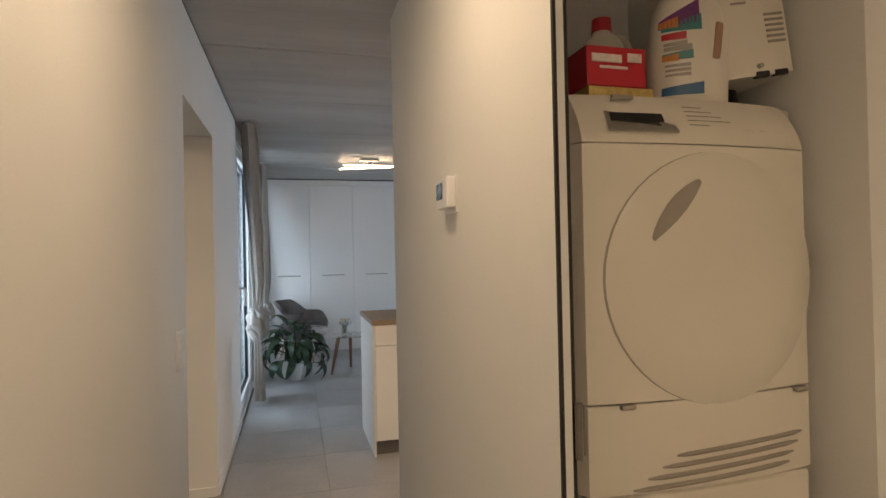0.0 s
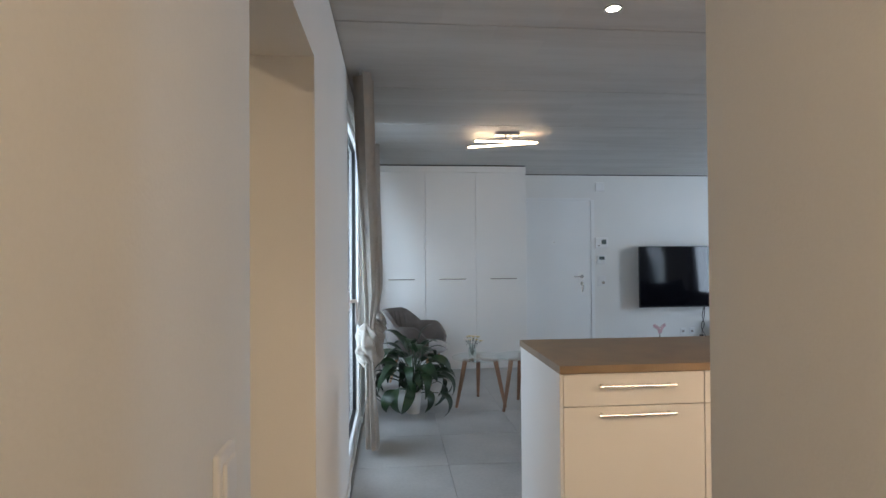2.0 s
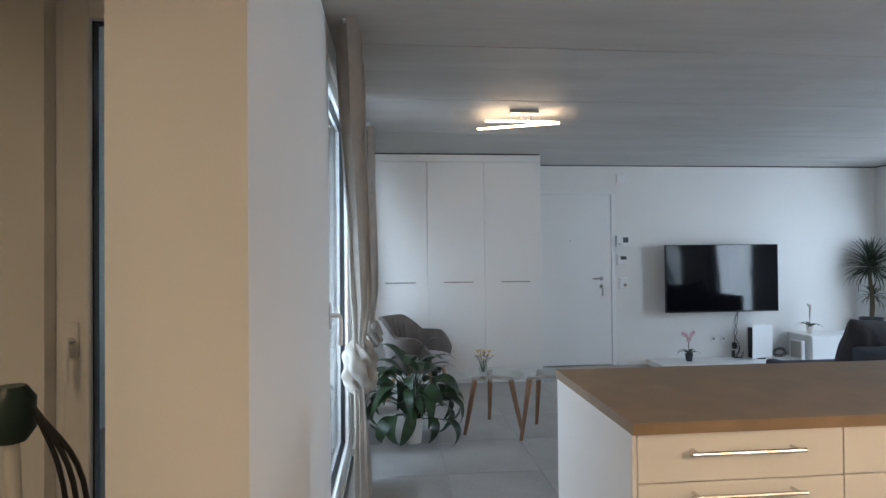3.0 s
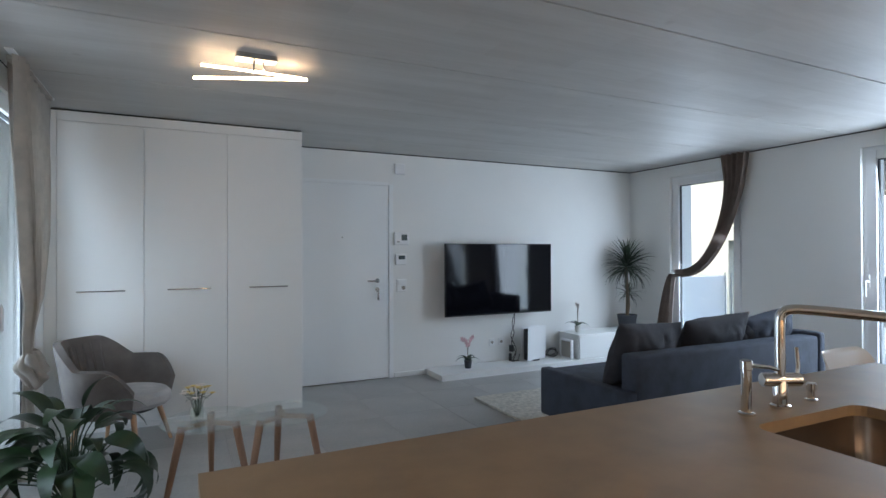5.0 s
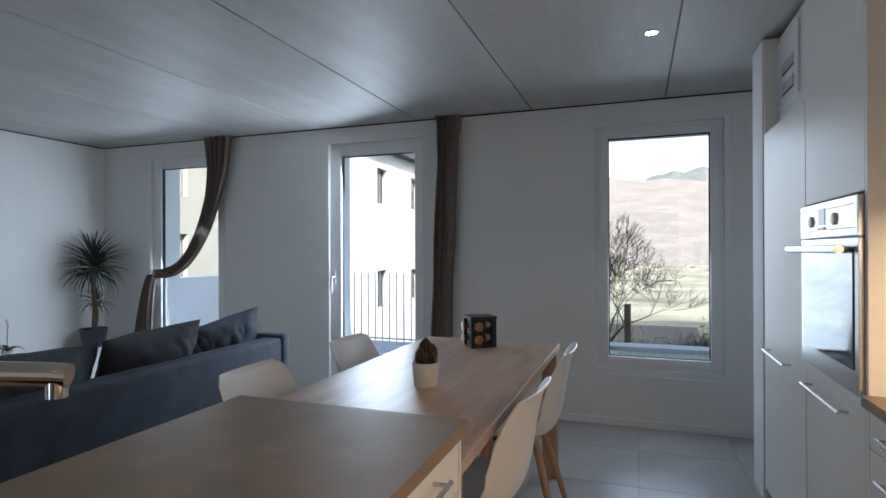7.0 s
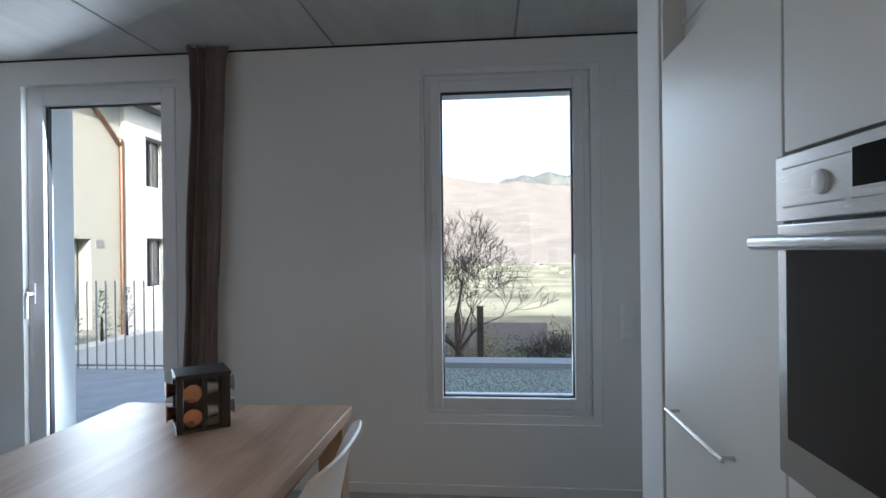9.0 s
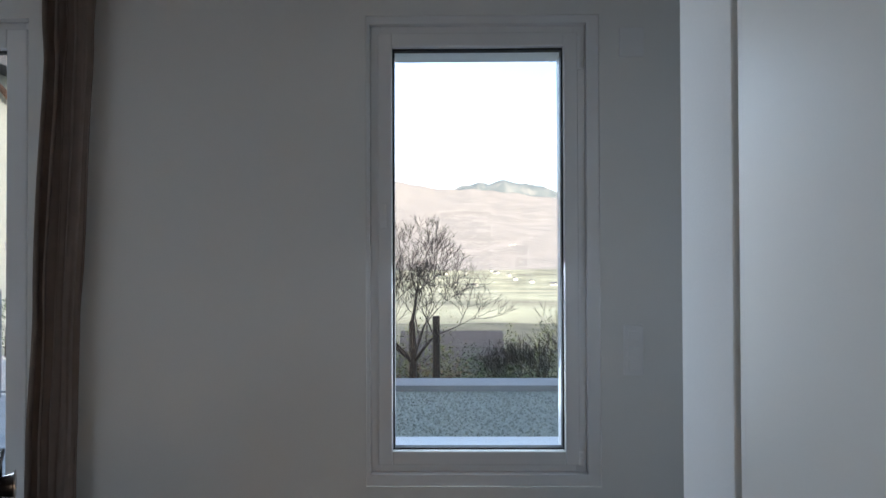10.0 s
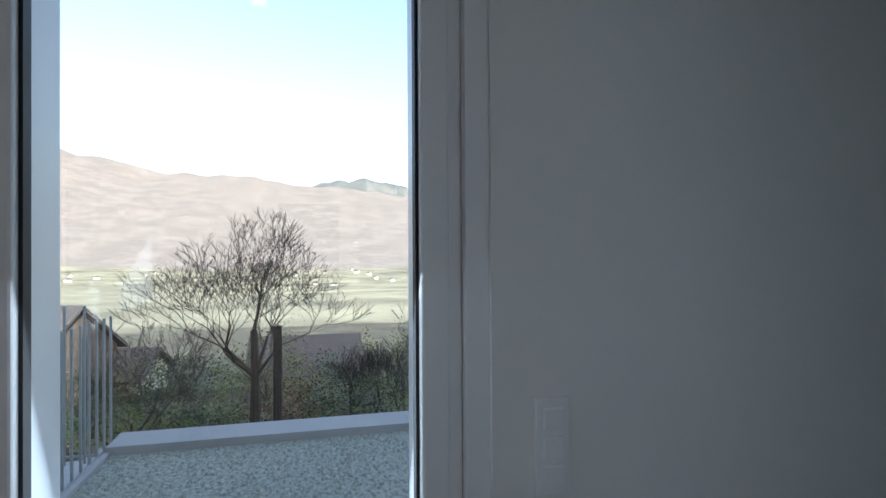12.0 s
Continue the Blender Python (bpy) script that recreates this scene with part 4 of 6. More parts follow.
def orchid(at, petal_mat, pot_mat, label, tall=0.30, n_flowers=6, turn=0):
    p = thing("orchid", label, "plant", at, turn)
    part("pot", lathe([(0.034, 0.0), (0.045, 0.085), (0.049, 0.087), (0.045, 0.090), (0.040, 0.075), (0.0, 0.075)]), pot_mat, p, "", True)
    for k in range(5):
        part("leaf", moved(leaf(0.19 - 0.012 * k, 0.05, 1.1), pose(0, 0, 0.08, 0, -38, 20 + 72 * k)), LEAF, p, "", True)
    for s in (-1, 1):
        stem = smooth_path([(0, 0, 0.08), (s * 0.006, 0.004, 0.08 + tall * 0.5), (s * 0.03, 0, 0.08 + tall * 0.85), (s * 0.09, 0.01, 0.08 + tall * 0.98)], 4)
        part("stem", tube(stem, 0.0028, 6), STEM, p, "", True)
        for k in range(n_flowers // 2 + 1):
            q = stem[-1 - 2 * k]
            fl = [moved(leaf(0.036, 0.032, 0.4, 0.1, 4), pose(q.x, q.y - 0.004, q.z, 70 + 5 * k, 72 * j, 0)) for j in range(5)]
            part("flower", join(*fl), petal_mat, p, "", True)
    return p


orchid((3.625, 8.89, 0.068), PETALP, POTD, "small pink orchid in a dark pot", 0.26, 6, 20)
orchid((5.205, 8.90, 0.366), PETAL, POTW, "small white orchid in a white pot", 0.28, 8, 60)

p = thing("peace_lily", "bushy dark green peace lily in a white pot", "plant", (0.215, 6.62, 0))
part("pot", lathe([(0.055, 0.0), (0.074, 0.175), (0.079, 0.178), (0.079, 0.190), (0.073, 0.190), (0.070, 0.165), (0.0, 0.165)], 28), POTW, p, "white ceramic pot", True)
part("soil", cyl(0.069, 0.069, 0.155, 0.170), SOIL, p)
_rng = random.Random(7)
for k in range(64):
    az = k * 137.5 + _rng.uniform(-16, 16)
    f = (k / 63) ** 0.8
    reach, high = 0.05 + 0.23 * f * _rng.uniform(0.75, 1.25), 0.61 - 0.36 * f + _rng.uniform(-0.06, 0.06)
    ca, sa = math.cos(radians(az)), math.sin(radians(az))
    st = smooth_path([(0.02 * ca, 0.02 * sa, 0.16), (0.45 * reach * ca, 0.45 * reach * sa, 0.16 + (high - 0.16) * 0.70), (reach * ca, reach * sa, high)], 3)
    blade = moved(leaf(_rng.uniform(0.19, 0.27), _rng.uniform(0.08, 0.11), 0.8 + 1.3 * f, 0.10, 9, 0.85), pose(reach * ca, reach * sa, high, _rng.uniform(-28, 28), -58 + 74 * f + _rng.uniform(-18, 18), az))
    part("leaf", join(tube(st, 0.0035, 5), blade), LEAF, p, "", True)

p = thing("dracaena", "dragon tree with narrow leaves in a dark pot", "plant", (6.0, 8.87, 0.366))
part("pot", lathe([(0.10, 0.0), (0.125, 0.17), (0.130, 0.172), (0.130, 0.185), (0.120, 0.185), (0.118, 0.165), (0.0, 0.165)], 28), POTD, p, "", True)
part("trunk", join(tube(smooth_path([(0, 0, 0.15), (0.01, 0, 0.45), (-0.01, 0.005, 0.72), (0.0, 0, 0.80)]), 0.022, 10), tube(smooth_path([(0.03, 0.02, 0.15), (0.05, 0.02, 0.3), (0.045, 0.02, 0.44)]), 0.014, 8)), STEM, p, "", True)
_lv = []
for k in range(150):
    az, f = k * 137.5, k / 149
    _lv.append(moved(leaf(_rng.uniform(0.30, 0.40), 0.021, 0.25 + 0.55 * f, 0.3, 7, 0.6), pose(0, 0, 0.87 - 0.10 * f, 0, -80 + 106 * f + _rng.uniform(-11, 11), az)))
part("upper_crown", join(*_lv), LEAF2, p, "rosette of long narrow leaves", True)
_lv = []
for k in range(38):
    az, f = k * 137.5, k / 37
    _lv.append(moved(leaf(_rng.uniform(0.15, 0.23), 0.018, 0.4 + 0.8 * f, 0.3, 6, 0.6), pose(0.03, 0.01, 0.47 - 0.05 * f, 0, -74 + 90 * f + _rng.uniform(-9, 9), az)))
part("lower_crown", join(*_lv), LEAF2, p, "smaller lower rosette", True)

# ---- seating corner ----
def coffee_table(at, r, h, turn):
    t = thing("coffee_table", "round glass coffee table on three splayed wooden legs", "table", at, turn, "pair of glass coffee tables")
    part("glass_top", lathe([(r - 0.002, h - 0.010), (r, h - 0.007), (r, h - 0.003), (r - 0.002, h)], 48), GLASSG, t, "clear round glass top", True)
    part("hub", join(*[moved(box(0.0, r * 0.66, -0.016, 0.016, h - 0.034, h - 0.011, 0.004), pose(0, 0, 0, 0, 0, 120 * k)) for k in range(3)]), OAKEDGE, t, "three-armed wooden frame")
    for k in range(3):
        a = radians(120 * k)
        ca, sa = math.cos(a), math.sin(a)
        part("leg", tube([(r * 0.62 * ca, r * 0.62 * sa, h - 0.012), (r * 0.80 * ca, r * 0.80 * sa, h * 0.5), (r * 1.0 * ca, r * 1.0 * sa, 0)], [0.022, 0.019, 0.013], 12), WALNUT, t, "", True)
        part("disc", cyl(0.018, 0.018, h - 0.0115, h - 0.0102, 16, r * 0.60 * ca, r * 0.60 * sa), STEEL, t)
    return t


coffee_table((0.84, 6.84, 0), 0.255, 0.435, 205)
coffee_table((1.22, 6.68, 0), 0.25, 0.465, 210)
v = thing("flower_vase", "small glass vase with yellow and white flowers", "vase", (0.775, 6.865, 0.435))
part("glass", lathe([(0.032, 0.0), (0.036, 0.01), (0.036, 0.06), (0.026, 0.085), (0.030, 0.105), (0.027, 0.105), (0.023, 0.085), (0.032, 0.058), (0.032, 0.012), (0.0, 0.010)], 20), GLASSG, v, "", True)
for k in range(16):
    a, rr = radians(137.5 * k), 0.012 + 0.075 * (k / 15) ** 0.6
    tip = (rr * math.cos(a), rr * math.sin(a), 0.185 - 0.045 * (k / 15) + _rng.uniform(-0.012, 0.012))
    part("stem", tube([(0.008 * math.cos(a), 0.008 * math.sin(a), 0.015), (tip[0] * 0.5, tip[1] * 0.5, 0.11), tip], 0.0014, 5), LEAF, v)
    fl = join(*[moved(leaf(0.027, 0.016, 0.3, 0.1, 3), pose(*tip, 0, -24, 45 * j)) for j in range(8)], moved(lathe([(0.009, 0.0), (0.008, 0.006), (0.002, 0.009)], 8), Matrix.Translation(tip)))
    part("flower", fl, YELLOW if k % 3 else PETAL, v, "", True)
for k in range(10):
    a = radians(36 * k)
    part("leaf", moved(leaf(0.06, 0.018, 0.8, 0.1, 4), pose(0.02 * math.cos(a), 0.02 * math.sin(a), 0.115 + 0.01 * (k % 3), 0, -20, 36 * k)), LEAF, v)

c = thing("armchair", "grey velvet bucket armchair on wooden legs", "armchair", (0.32, 7.90, 0), -24)


def _bucket(u, v):
    a = radians(180 + (u * 2 - 1) * 128)
    k = abs(u * 2 - 1)
    hi = 0.775 - 0.155 * min(1, max(0, (k - 0.30) / 0.28)) ** 1.4 - 0.16 * max(0, (k - 0.80) / 0.2) ** 1.5
    z = 0.30 + (hi - 0.30) * v
    lean = 0.075 * v * (1 - 0.55 * k)
    rx, ry = 0.275 + lean + 0.02 * v, 0.285 + 0.045 * v
    x = rx * math.cos(a)
    return (x * (1.12 if x > 0 else 1.0), ry * math.sin(a), z)


part("bucket_shell", sheet(_bucket, 48, 12, -0.045), VELVET, c, "", True)
part("seat", moved(lathe([(0.0, 0.0), (0.24, 0.0), (0.265, 0.03), (0.265, 0.075), (0.24, 0.10), (0.12, 0.108), (0.0, 0.108)], 36), pose(0.03, 0, 0.315) @ Matrix.Diagonal((1.10, 0.99, 1, 1))), SEATF, c, "pale grey upholstered seat", True)
part("under_frame", moved(cyl(0.22, 0.24, 0.285, 0.325, 28), Matrix.Diagonal((1.05, 1, 1, 1))), BLACK, c)
for i in range(7):
    a = radians(180 + (i - 3) * 13)
    part("stitched_rib", tube([((0.245 + 0.075 * f) * math.cos(a), (0.255 + 0.03 * f) * math.sin(a), 0.44 + 0.30 * f) for f in (0, 0.35, 0.7, 1)], [0.005, 0.007, 0.007, 0.003], 6), VELVET, c)
for sx, sy in ((1, 1), (1, -1), (-1, 1), (-1, -1)):
    part("leg", tube([(sx * 0.17, sy * 0.17, 0.29), (sx * 0.235, sy * 0.235, 0.0)], [0.020, 0.012], 12), LEGWOOD, c, "tapered wooden leg", True)

# ---- table top things ----
p = thing("cactus_pot", "small brown cactus in a white ceramic pot", "plant", (4.057, 4.437, 0.777))
part("pot", lathe([(0.046, 0.0), (0.048, 0.004), (0.058, 0.098), (0.055, 0.100), (0.050, 0.090), (0.0, 0.088)], 28), POTW, p, "", True)
_cr = random.Random(8)
for (dx, dy, r, h, tip) in ((0.0, 0.0, 0.026, 0.115, 0.0), (0.026, -0.016, 0.020, 0.085, 12), (-0.026, 0.010, 0.019, 0.075, -14), (0.004, 0.028, 0.018, 0.07, 4), (-0.010, -0.028, 0.017, 0.06, -6)):
    bm = bmesh.new()
    rings = []
    for j in range(12):
        f = j / 11
        rr = r * (0.72 + 0.28 * math.sin(math.pi * min(1, f * 1.1))) * (1 - max(0, (f - 0.72) / 0.28) ** 2 * 0.9)
        rings.append([bm.verts.new((rr * (1 + 0.16 * math.cos(9 * a)) * math.cos(a), rr * (1 + 0.16 * math.cos(9 * a)) * math.sin(a), h * f)) for a in [2 * math.pi * i / 36 for i in range(36)]])
    for a, b in zip(rings, rings[1:]):
        for i in range(36):
            bm.faces.new((a[i], a[(i + 1) % 36], b[(i + 1) % 36], b[i]))
    bm.faces.new(rings[-1])
    place = pose(dx, dy, 0.086, 0, tip, 0)
    col = part("cactus_column", moved(bm, place), CACTUS, p, "", True)
    _sp = []
    for k in range(90):
        a, f = 2 * math.pi * (k % 9) / 9, 0.08 + 0.9 * (k // 9) / 10
        rr = r * (0.72 + 0.28 * math.sin(math.pi * min(1, f * 1.1))) * (1 - max(0, (f - 0.72) / 0.28) ** 2 * 0.9) * 1.12
        q = Vector((rr * math.cos(a), rr * math.sin(a), h * f))
        a += _cr.uniform(-0.5, 0.5)
        _sp.append(tube([q, q + Vector((0.010 * math.cos(a), 0.010 * math.sin(a), _cr.uniform(-0.002, 0.010)))], [0.0009, 0.0003], 3))
    part("spines", moved(join(*_sp), place), LINEN2, col)
h = thing("capsule_holder", "black coffee capsule holder filled with foil capsules", "capsule holder", (5.031, 4.478, 0.777), 36)
part("base", box(-0.070, 0.070, -0.078, 0.078, 0.0, 0.010, 0.002), BLACK, h)
part("lid", box(-0.073, 0.073, -0.081, 0.081, 0.166, 0.180, 0.002), BLACK, h)
part("core", box(-0.050, 0.050, -0.055, 0.055, 0.010, 0.166), BLACK, h)
for sx in (-1, 1):
    for y0, y1 in ((-0.078, -0.050), (-0.006, 0.006), (0.060, 0.078)):
        part("upright", box(sx * 0.061 - 0.008, sx * 0.061 + 0.008, y0, y1, 0.010, 0.166, 0.001), BLACK, h)
    part("clear_window", box(sx * 0.064 - 0.002, sx * 0.064 + 0.002, -0.050, -0.006, 0.012, 0.164), GLASSG, h, "clear plastic window")
_cap = lathe([(0.0115, -0.030), (0.0165, -0.028), (0.0225, 0.0), (0.0275, 0.001), (0.0275, 0.003), (0.022, 0.0035), (0.0, 0.004)], 20)
for j in (0.048, 0.122):
    for sx in (-1, 1):
        part("capsule", moved(_cap.copy(), pose(sx * 0.074, 0.033, j, 0, 90 * sx, 0)), COPPER, h, "copper foil capsule", True)
        part("capsule", moved(_cap.copy(), pose(sx * 0.055, -0.012, j + 0.01, -90, 0, 0)), SILVER, h, "silver foil capsule", True)
    for sy in (-1, 1):
        part("capsule", moved(_cap.copy(), pose(0.015, sy * 0.098, j, -90 * sy, 0, 0)), COPPER if sy > 0 else SILVER, h, "foil capsule on its side", True)
_cap.free()

# ---- lamps ----
l = thing("ceiling_lamp", "ceiling lamp of two crossed glowing bars", "lamp", (1.06, 6.74, ZC))
part("canopy", box(-0.10, 0.12, -0.15, -0.05, -0.03, 0.001, 0.004), STEEL, l)
part("holder", join(tube([(0.0, -0.10, -0.03), (0.0, -0.04, -0.08)], 0.006), tube([(0.05, -0.10, -0.03), (0.06, -0.03, -0.07)], 0.006)), STEEL, l)
part("light_bar", tube([(-0.30, 0.17, -0.082), (-0.10, 0.07, -0.086), (0.30, -0.06, -0.080)], 0.0085, 8), LAMPON, l, "glowing bar", True)
part("light_bar", tube([(-0.27, -0.04, -0.068), (0.0, -0.05, -0.070), (0.27, -0.055, -0.074)], 0.0075, 8), LAMPON, l, "glowing bar", True)
for x, y in ((4.968, 3.528), (1.03, 4.175)):
    s = thing("recessed_spot", "small lit recessed ceiling spotlight", "spotlight", (x, y, ZC), 0, "ceiling spotlights")
    part("rim", lathe([(0.030, 0.001), (0.042, 0.001), (0.042, -0.004), (0.036, -0.006), (0.030, -0.002)], 24), STEEL, s, "", True)
    part("lens", cyl(0.030, 0.030, -0.003, -0.0005, 24), SPOTON, s, "glowing lens")
# the fixture at (0.60, -0.60) is added for the dryer's fill lamp
for _hx, _hy in ((0.23, 1.45), (0.60, -0.60), (-1.30, 2.40)):
    _t = thing("hall_lamp", "round white hall ceiling downlight", "lamp", (_hx, _hy, ZC), 0, "hall downlights")
    part("rim", lathe([(0.09, 0.001), (0.11, 0.001), (0.11, -0.012), (0.09, -0.012)], 28), PVC, _t, "", True)
    part("lens", cyl(0.09, 0.09, -0.008, 0.0, 28), SPOTON, _t)

# ---- curtains ----
def hanging(name, label, rows, folds, depth, mat, along_y=True, seed=0, nu=72, nv=60):
    """A pleated cloth through rows of (height, centre along the wall, offset from the wall, half width)."""
    rows = sorted(rows, key=lambda r: -r[0])
    zs = [r[0] for r in rows]

    def fn(u, v):
        p = v * (len(rows) - 1)
        i = min(int(p), len(rows) - 2)
        f = p - i
        f = f * f * (3 - 2 * f) * 0.5 + f * 0.5
        z, c, o, w = (rows[i][k] + (rows[i + 1][k] - rows[i][k]) * f for k in range(4))
        k = u * 2 - 1
        ph = folds * math.pi * 2 * u + 1.1 * noise.noise(Vector((u * 4, v * 1.5, seed)))
        amp = depth * (0.55 + 0.45 * math.sin(3 * u + seed)) * min(1.0, 0.25 + w * 3.0)
        x = o + amp * math.sin(ph) + 0.012 * noise.noise(Vector((u * 9, v * 6, seed + 3)))
        y = c + k * w + 0.25 * amp * math.sin(2 * ph) + 0.012 * noise.noise(Vector((u * 3, v * 7, seed + 9)))
        return (x, y, z)

    bm = sheet(fn, nu, nv, 0.003)
    t = thing(name, label, "curtain")
    part("cloth", bm, mat, t, "", True)
    return t


def knot(parent, at, r, mat, seed):
    """A fist of twisted cloth: one body with deep spiral folds."""
    def fn(u, v):
        a = 2 * math.pi * u
        belly = math.sin(math.pi * (0.06 + 0.88 * v)) ** 0.55
        twist = a * 3 + 7.5 * v + 1.6 * noise.noise(Vector((math.cos(a), math.sin(a), v * 2 + seed)))
        ridge = 0.36 * abs(math.sin(twist)) + 0.10 * math.sin(a * 2 - 9 * v + seed)
        rr = r * belly * (0.70 + ridge + 0.16 * noise.noise(Vector((2 * math.cos(a), 2 * math.sin(a), v * 3 - seed))))
        return (at[0] + rr * math.cos(a) * 0.9, at[1] + rr * math.sin(a) * 1.15, at[2] + (v - 0.5) * 2.7 * r + 0.25 * rr * math.sin(a + seed))
    bm = sheet(fn, 72, 40)
    bmesh.ops.remove_doubles(bm, verts=bm.verts, dist=0.0004)
    part("knot", bm, mat, parent, "knotted cloth", True)


KX = -0.12  # the knots hang clear of the door frames
c = hanging("curtain", "light taupe linen curtain tied in a low knot", [(2.458, 5.62, -0.13, 0.58), (2.0, 5.63, -0.12, 0.53), (1.5, 5.70, -0.10, 0.39), (1.12, 5.74, -0.10, 0.24), (0.90, 5.74, KX, 0.11), (0.74, 5.73, KX, 0.06), (0.58, 5.73, KX, 0.09), (0.32, 5.74, KX + 0.01, 0.15), (0.05, 5.76, KX + 0.02, 0.19)], 8, 0.055, LINEN2, seed=1, nu=110)
knot(c, (KX, 5.73, 0.74), 0.115, LINEN2, 3)
part("header_tape", box(-0.16, -0.10, 5.14, 6.30, 2.43, 2.455, 0.003), LINEN2, c)
c = hanging("curtain", "light taupe linen curtain tied in a knot", [(2.458, 7.62, -0.13, 0.50), (2.0, 7.62, -0.12, 0.45), (1.5, 7.62, -0.11, 0.34), (1.1, 7.55, -0.10, 0.20), (0.88, 7.49, KX, 0.09), (0.70, 7.46, KX, 0.05), (0.55, 7.47, KX, 0.08), (0.30, 7.50, KX, 0.13), (0.05, 7.52, KX, 0.17)], 7, 0.05, LINEN2, seed=2, nu=100)
knot(c, (KX + 0.02, 7.46, 0.69), 0.085, LINEN2, 5)
part("header_tape", box(-0.16, -0.10, 7.14, 8.02, 2.43, 2.455, 0.003), LINEN2, c)
c = hanging("curtain", "dark taupe linen curtain hanging straight", [(2.462, 5.075, 6.22, 0.112), (2.36, 5.08, 6.22, 0.095), (2.1, 5.085, 6.22, 0.088), (1.2, 5.125, 6.22, 0.088), (0.6, 5.145, 6.22, 0.085), (0.03, 5.15, 6.21, 0.10)], 5, 0.080, LINEN, seed=4, nu=110)
# swept curtain held by a hook
c = thing("curtain", "dark taupe linen curtain swept aside to a hook", "curtain")
_cl = smooth_path([(2.462, 7.475, 0.175), (2.3, 7.478, 0.150), (2.1, 7.49, 0.125), (1.86, 7.545, 0.10), (1.6, 7.64, 0.085), (1.38, 7.765, 0.072), (1.21, 7.92, 0.062), (1.125, 8.10, 0.052), (1.11, 8.30, 0.042)], 6)


def _swept(u, v):
    i = min(int(v * (len(_cl) - 1)), len(_cl) - 2)
    f = v * (len(_cl) - 1) - i
    p, q = _cl[i].lerp(_cl[i + 1], f), (_cl[i + 1] - _cl[i])
    d = Vector((q.y, q.x)).normalized()
    k = u * 2 - 1
    ph = 10 * math.pi * u + noise.noise(Vector((u * 3, v * 2, 5)))
    amp = 0.028 * (0.6 + 0.4 * math.sin(4 * u))
    return (6.22 + amp * math.sin(ph), p.y + k * p.z * -d.y, p.x + k * p.z * d.x + 0.004 * math.sin(ph * 2))


part("cloth", sheet(_swept, 60, 60, 0.003), LINEN, c, "", True)
def _tail(u, v):
    k, z = u * 2 - 1, 1.10 - 1.05 * v
    w = 0.045 + 0.085 * v ** 0.7
    ph = 8 * math.pi * u
    return (6.22 + 0.026 * math.sin(ph), 8.315 + 0.19 * v ** 0.6 + k * w, z + 0.02 * math.sin(3 * u) * v)


part("tail", sheet(_tail, 40, 30, 0.003), LINEN, c, "", True)
part("hook", join(tube([(6.30, 8.31, 1.12), (6.20, 8.31, 1.12), (6.19, 8.31, 1.15)], 0.006), tube([(6.255, 8.31 + 0.05 * math.cos(a), 1.10 + 0.05 * math.sin(a)) for a in [6.283 * i / 12 for i in range(13)]], 0.005)), STEEL, c, "steel curtain hook", True)
# slim track against the ceiling
for a, b, x in ((5.10, 6.36, -0.13), (7.06, 8.14, -0.13)):
    t = thing("curtain_track", "slim white curtain track on the ceiling", "curtain track")
    part("rail", box(x - 0.02, x + 0.02, a, b, ZC - 0.008, ZC + 0.001, 0.002), PVC, t)

# ---- laundry niche ----
w = thing("washing_machine", "white front-loading washing machine under the dryer", "washing machine", (1.066, 1.358, 0))
part("body", box(-0.297, 0.297, 0.0, 0.58, 0.01, 0.845, 0.012), APPL, w)
part("door_ring", moved(lathe([(0.15, 0.0), (0.185, 0.0), (0.185, 0.02), (0.15, 0.03)], 36), pose(0, 0, 0.45, 90)), APPG, w, "", True)
d = thing("tumble_dryer", "white tumble dryer with a round door", "tumble dryer", (1.077, 1.358, 0.847))


def bowed(x0, x1, z0, z1, bulge, depth, nx=24, nz=10):
    """A front panel bowed outwards with rounded ends."""
    def fn(u, v):
        k = u * 2 - 1
        return (x0 + (x1 - x0) * u, -bulge * (1 - k * k) + 0.055 * max(0, (abs(k) - 0.90) / 0.1) ** 2, z0 + (z1 - z0) * v)
    return sheet(fn, nx, nz, depth)


part("body", box(-0.309, 0.309, 0.05, 0.60, 0.0, 0.835, 0.008), APPL, d)
part("front_panel", bowed(-0.309, 0.309, 0.192, 0.725, 0.022, 0.05), APPL, d, "", True)
part("base_panel", bowed(-0.309, 0.309, 0.005, 0.188, 0.022, 0.05), APPL, d, "", True)


def _fascia(u, v):
    k = u * 2 - 1
    return (-0.309 + 0.618 * u, -0.022 * (1 - k * k) + 0.055 * max(0, (abs(k) - 0.90) / 0.1) ** 2 + 0.055 * v ** 1.6, 0.728 + 0.112 * v - 0.02 * max(0, (k - 0.85) / 0.15) ** 2 * v)


part("control_fascia", sheet(_fascia, 24, 8, 0.05), APPL, d, "", True)
def on_front(x, z, out=0.0):
    k = x / 0.309
    return Vector((x, -0.022 * (1 - k * k) - out, z))


def disc_front(cx, cz, rx, rz, out, mat, name, lab="", rim=0.0):
    bm = bmesh.new()
    c0 = bm.verts.new(on_front(cx, cz, out))
    rings = []
    for f in (0.35, 0.7, 0.94, 1.0):
        rings.append([bm.verts.new(on_front(cx + rx * f * math.cos(a), cz + rz * f * math.sin(a), out if f < 0.97 else -0.004)) for a in [2 * math.pi * i / 48 for i in range(48)]])
    for i in range(48):
        bm.faces.new((c0, rings[0][i], rings[0][(i + 1) % 48]))
    for a, b in zip(rings, rings[1:]):
        for i in range(48):
            bm.faces.new((a[i], b[i], b[(i + 1) % 48], a[(i + 1) % 48]))
    return part(name, bm, mat, d, lab, True)


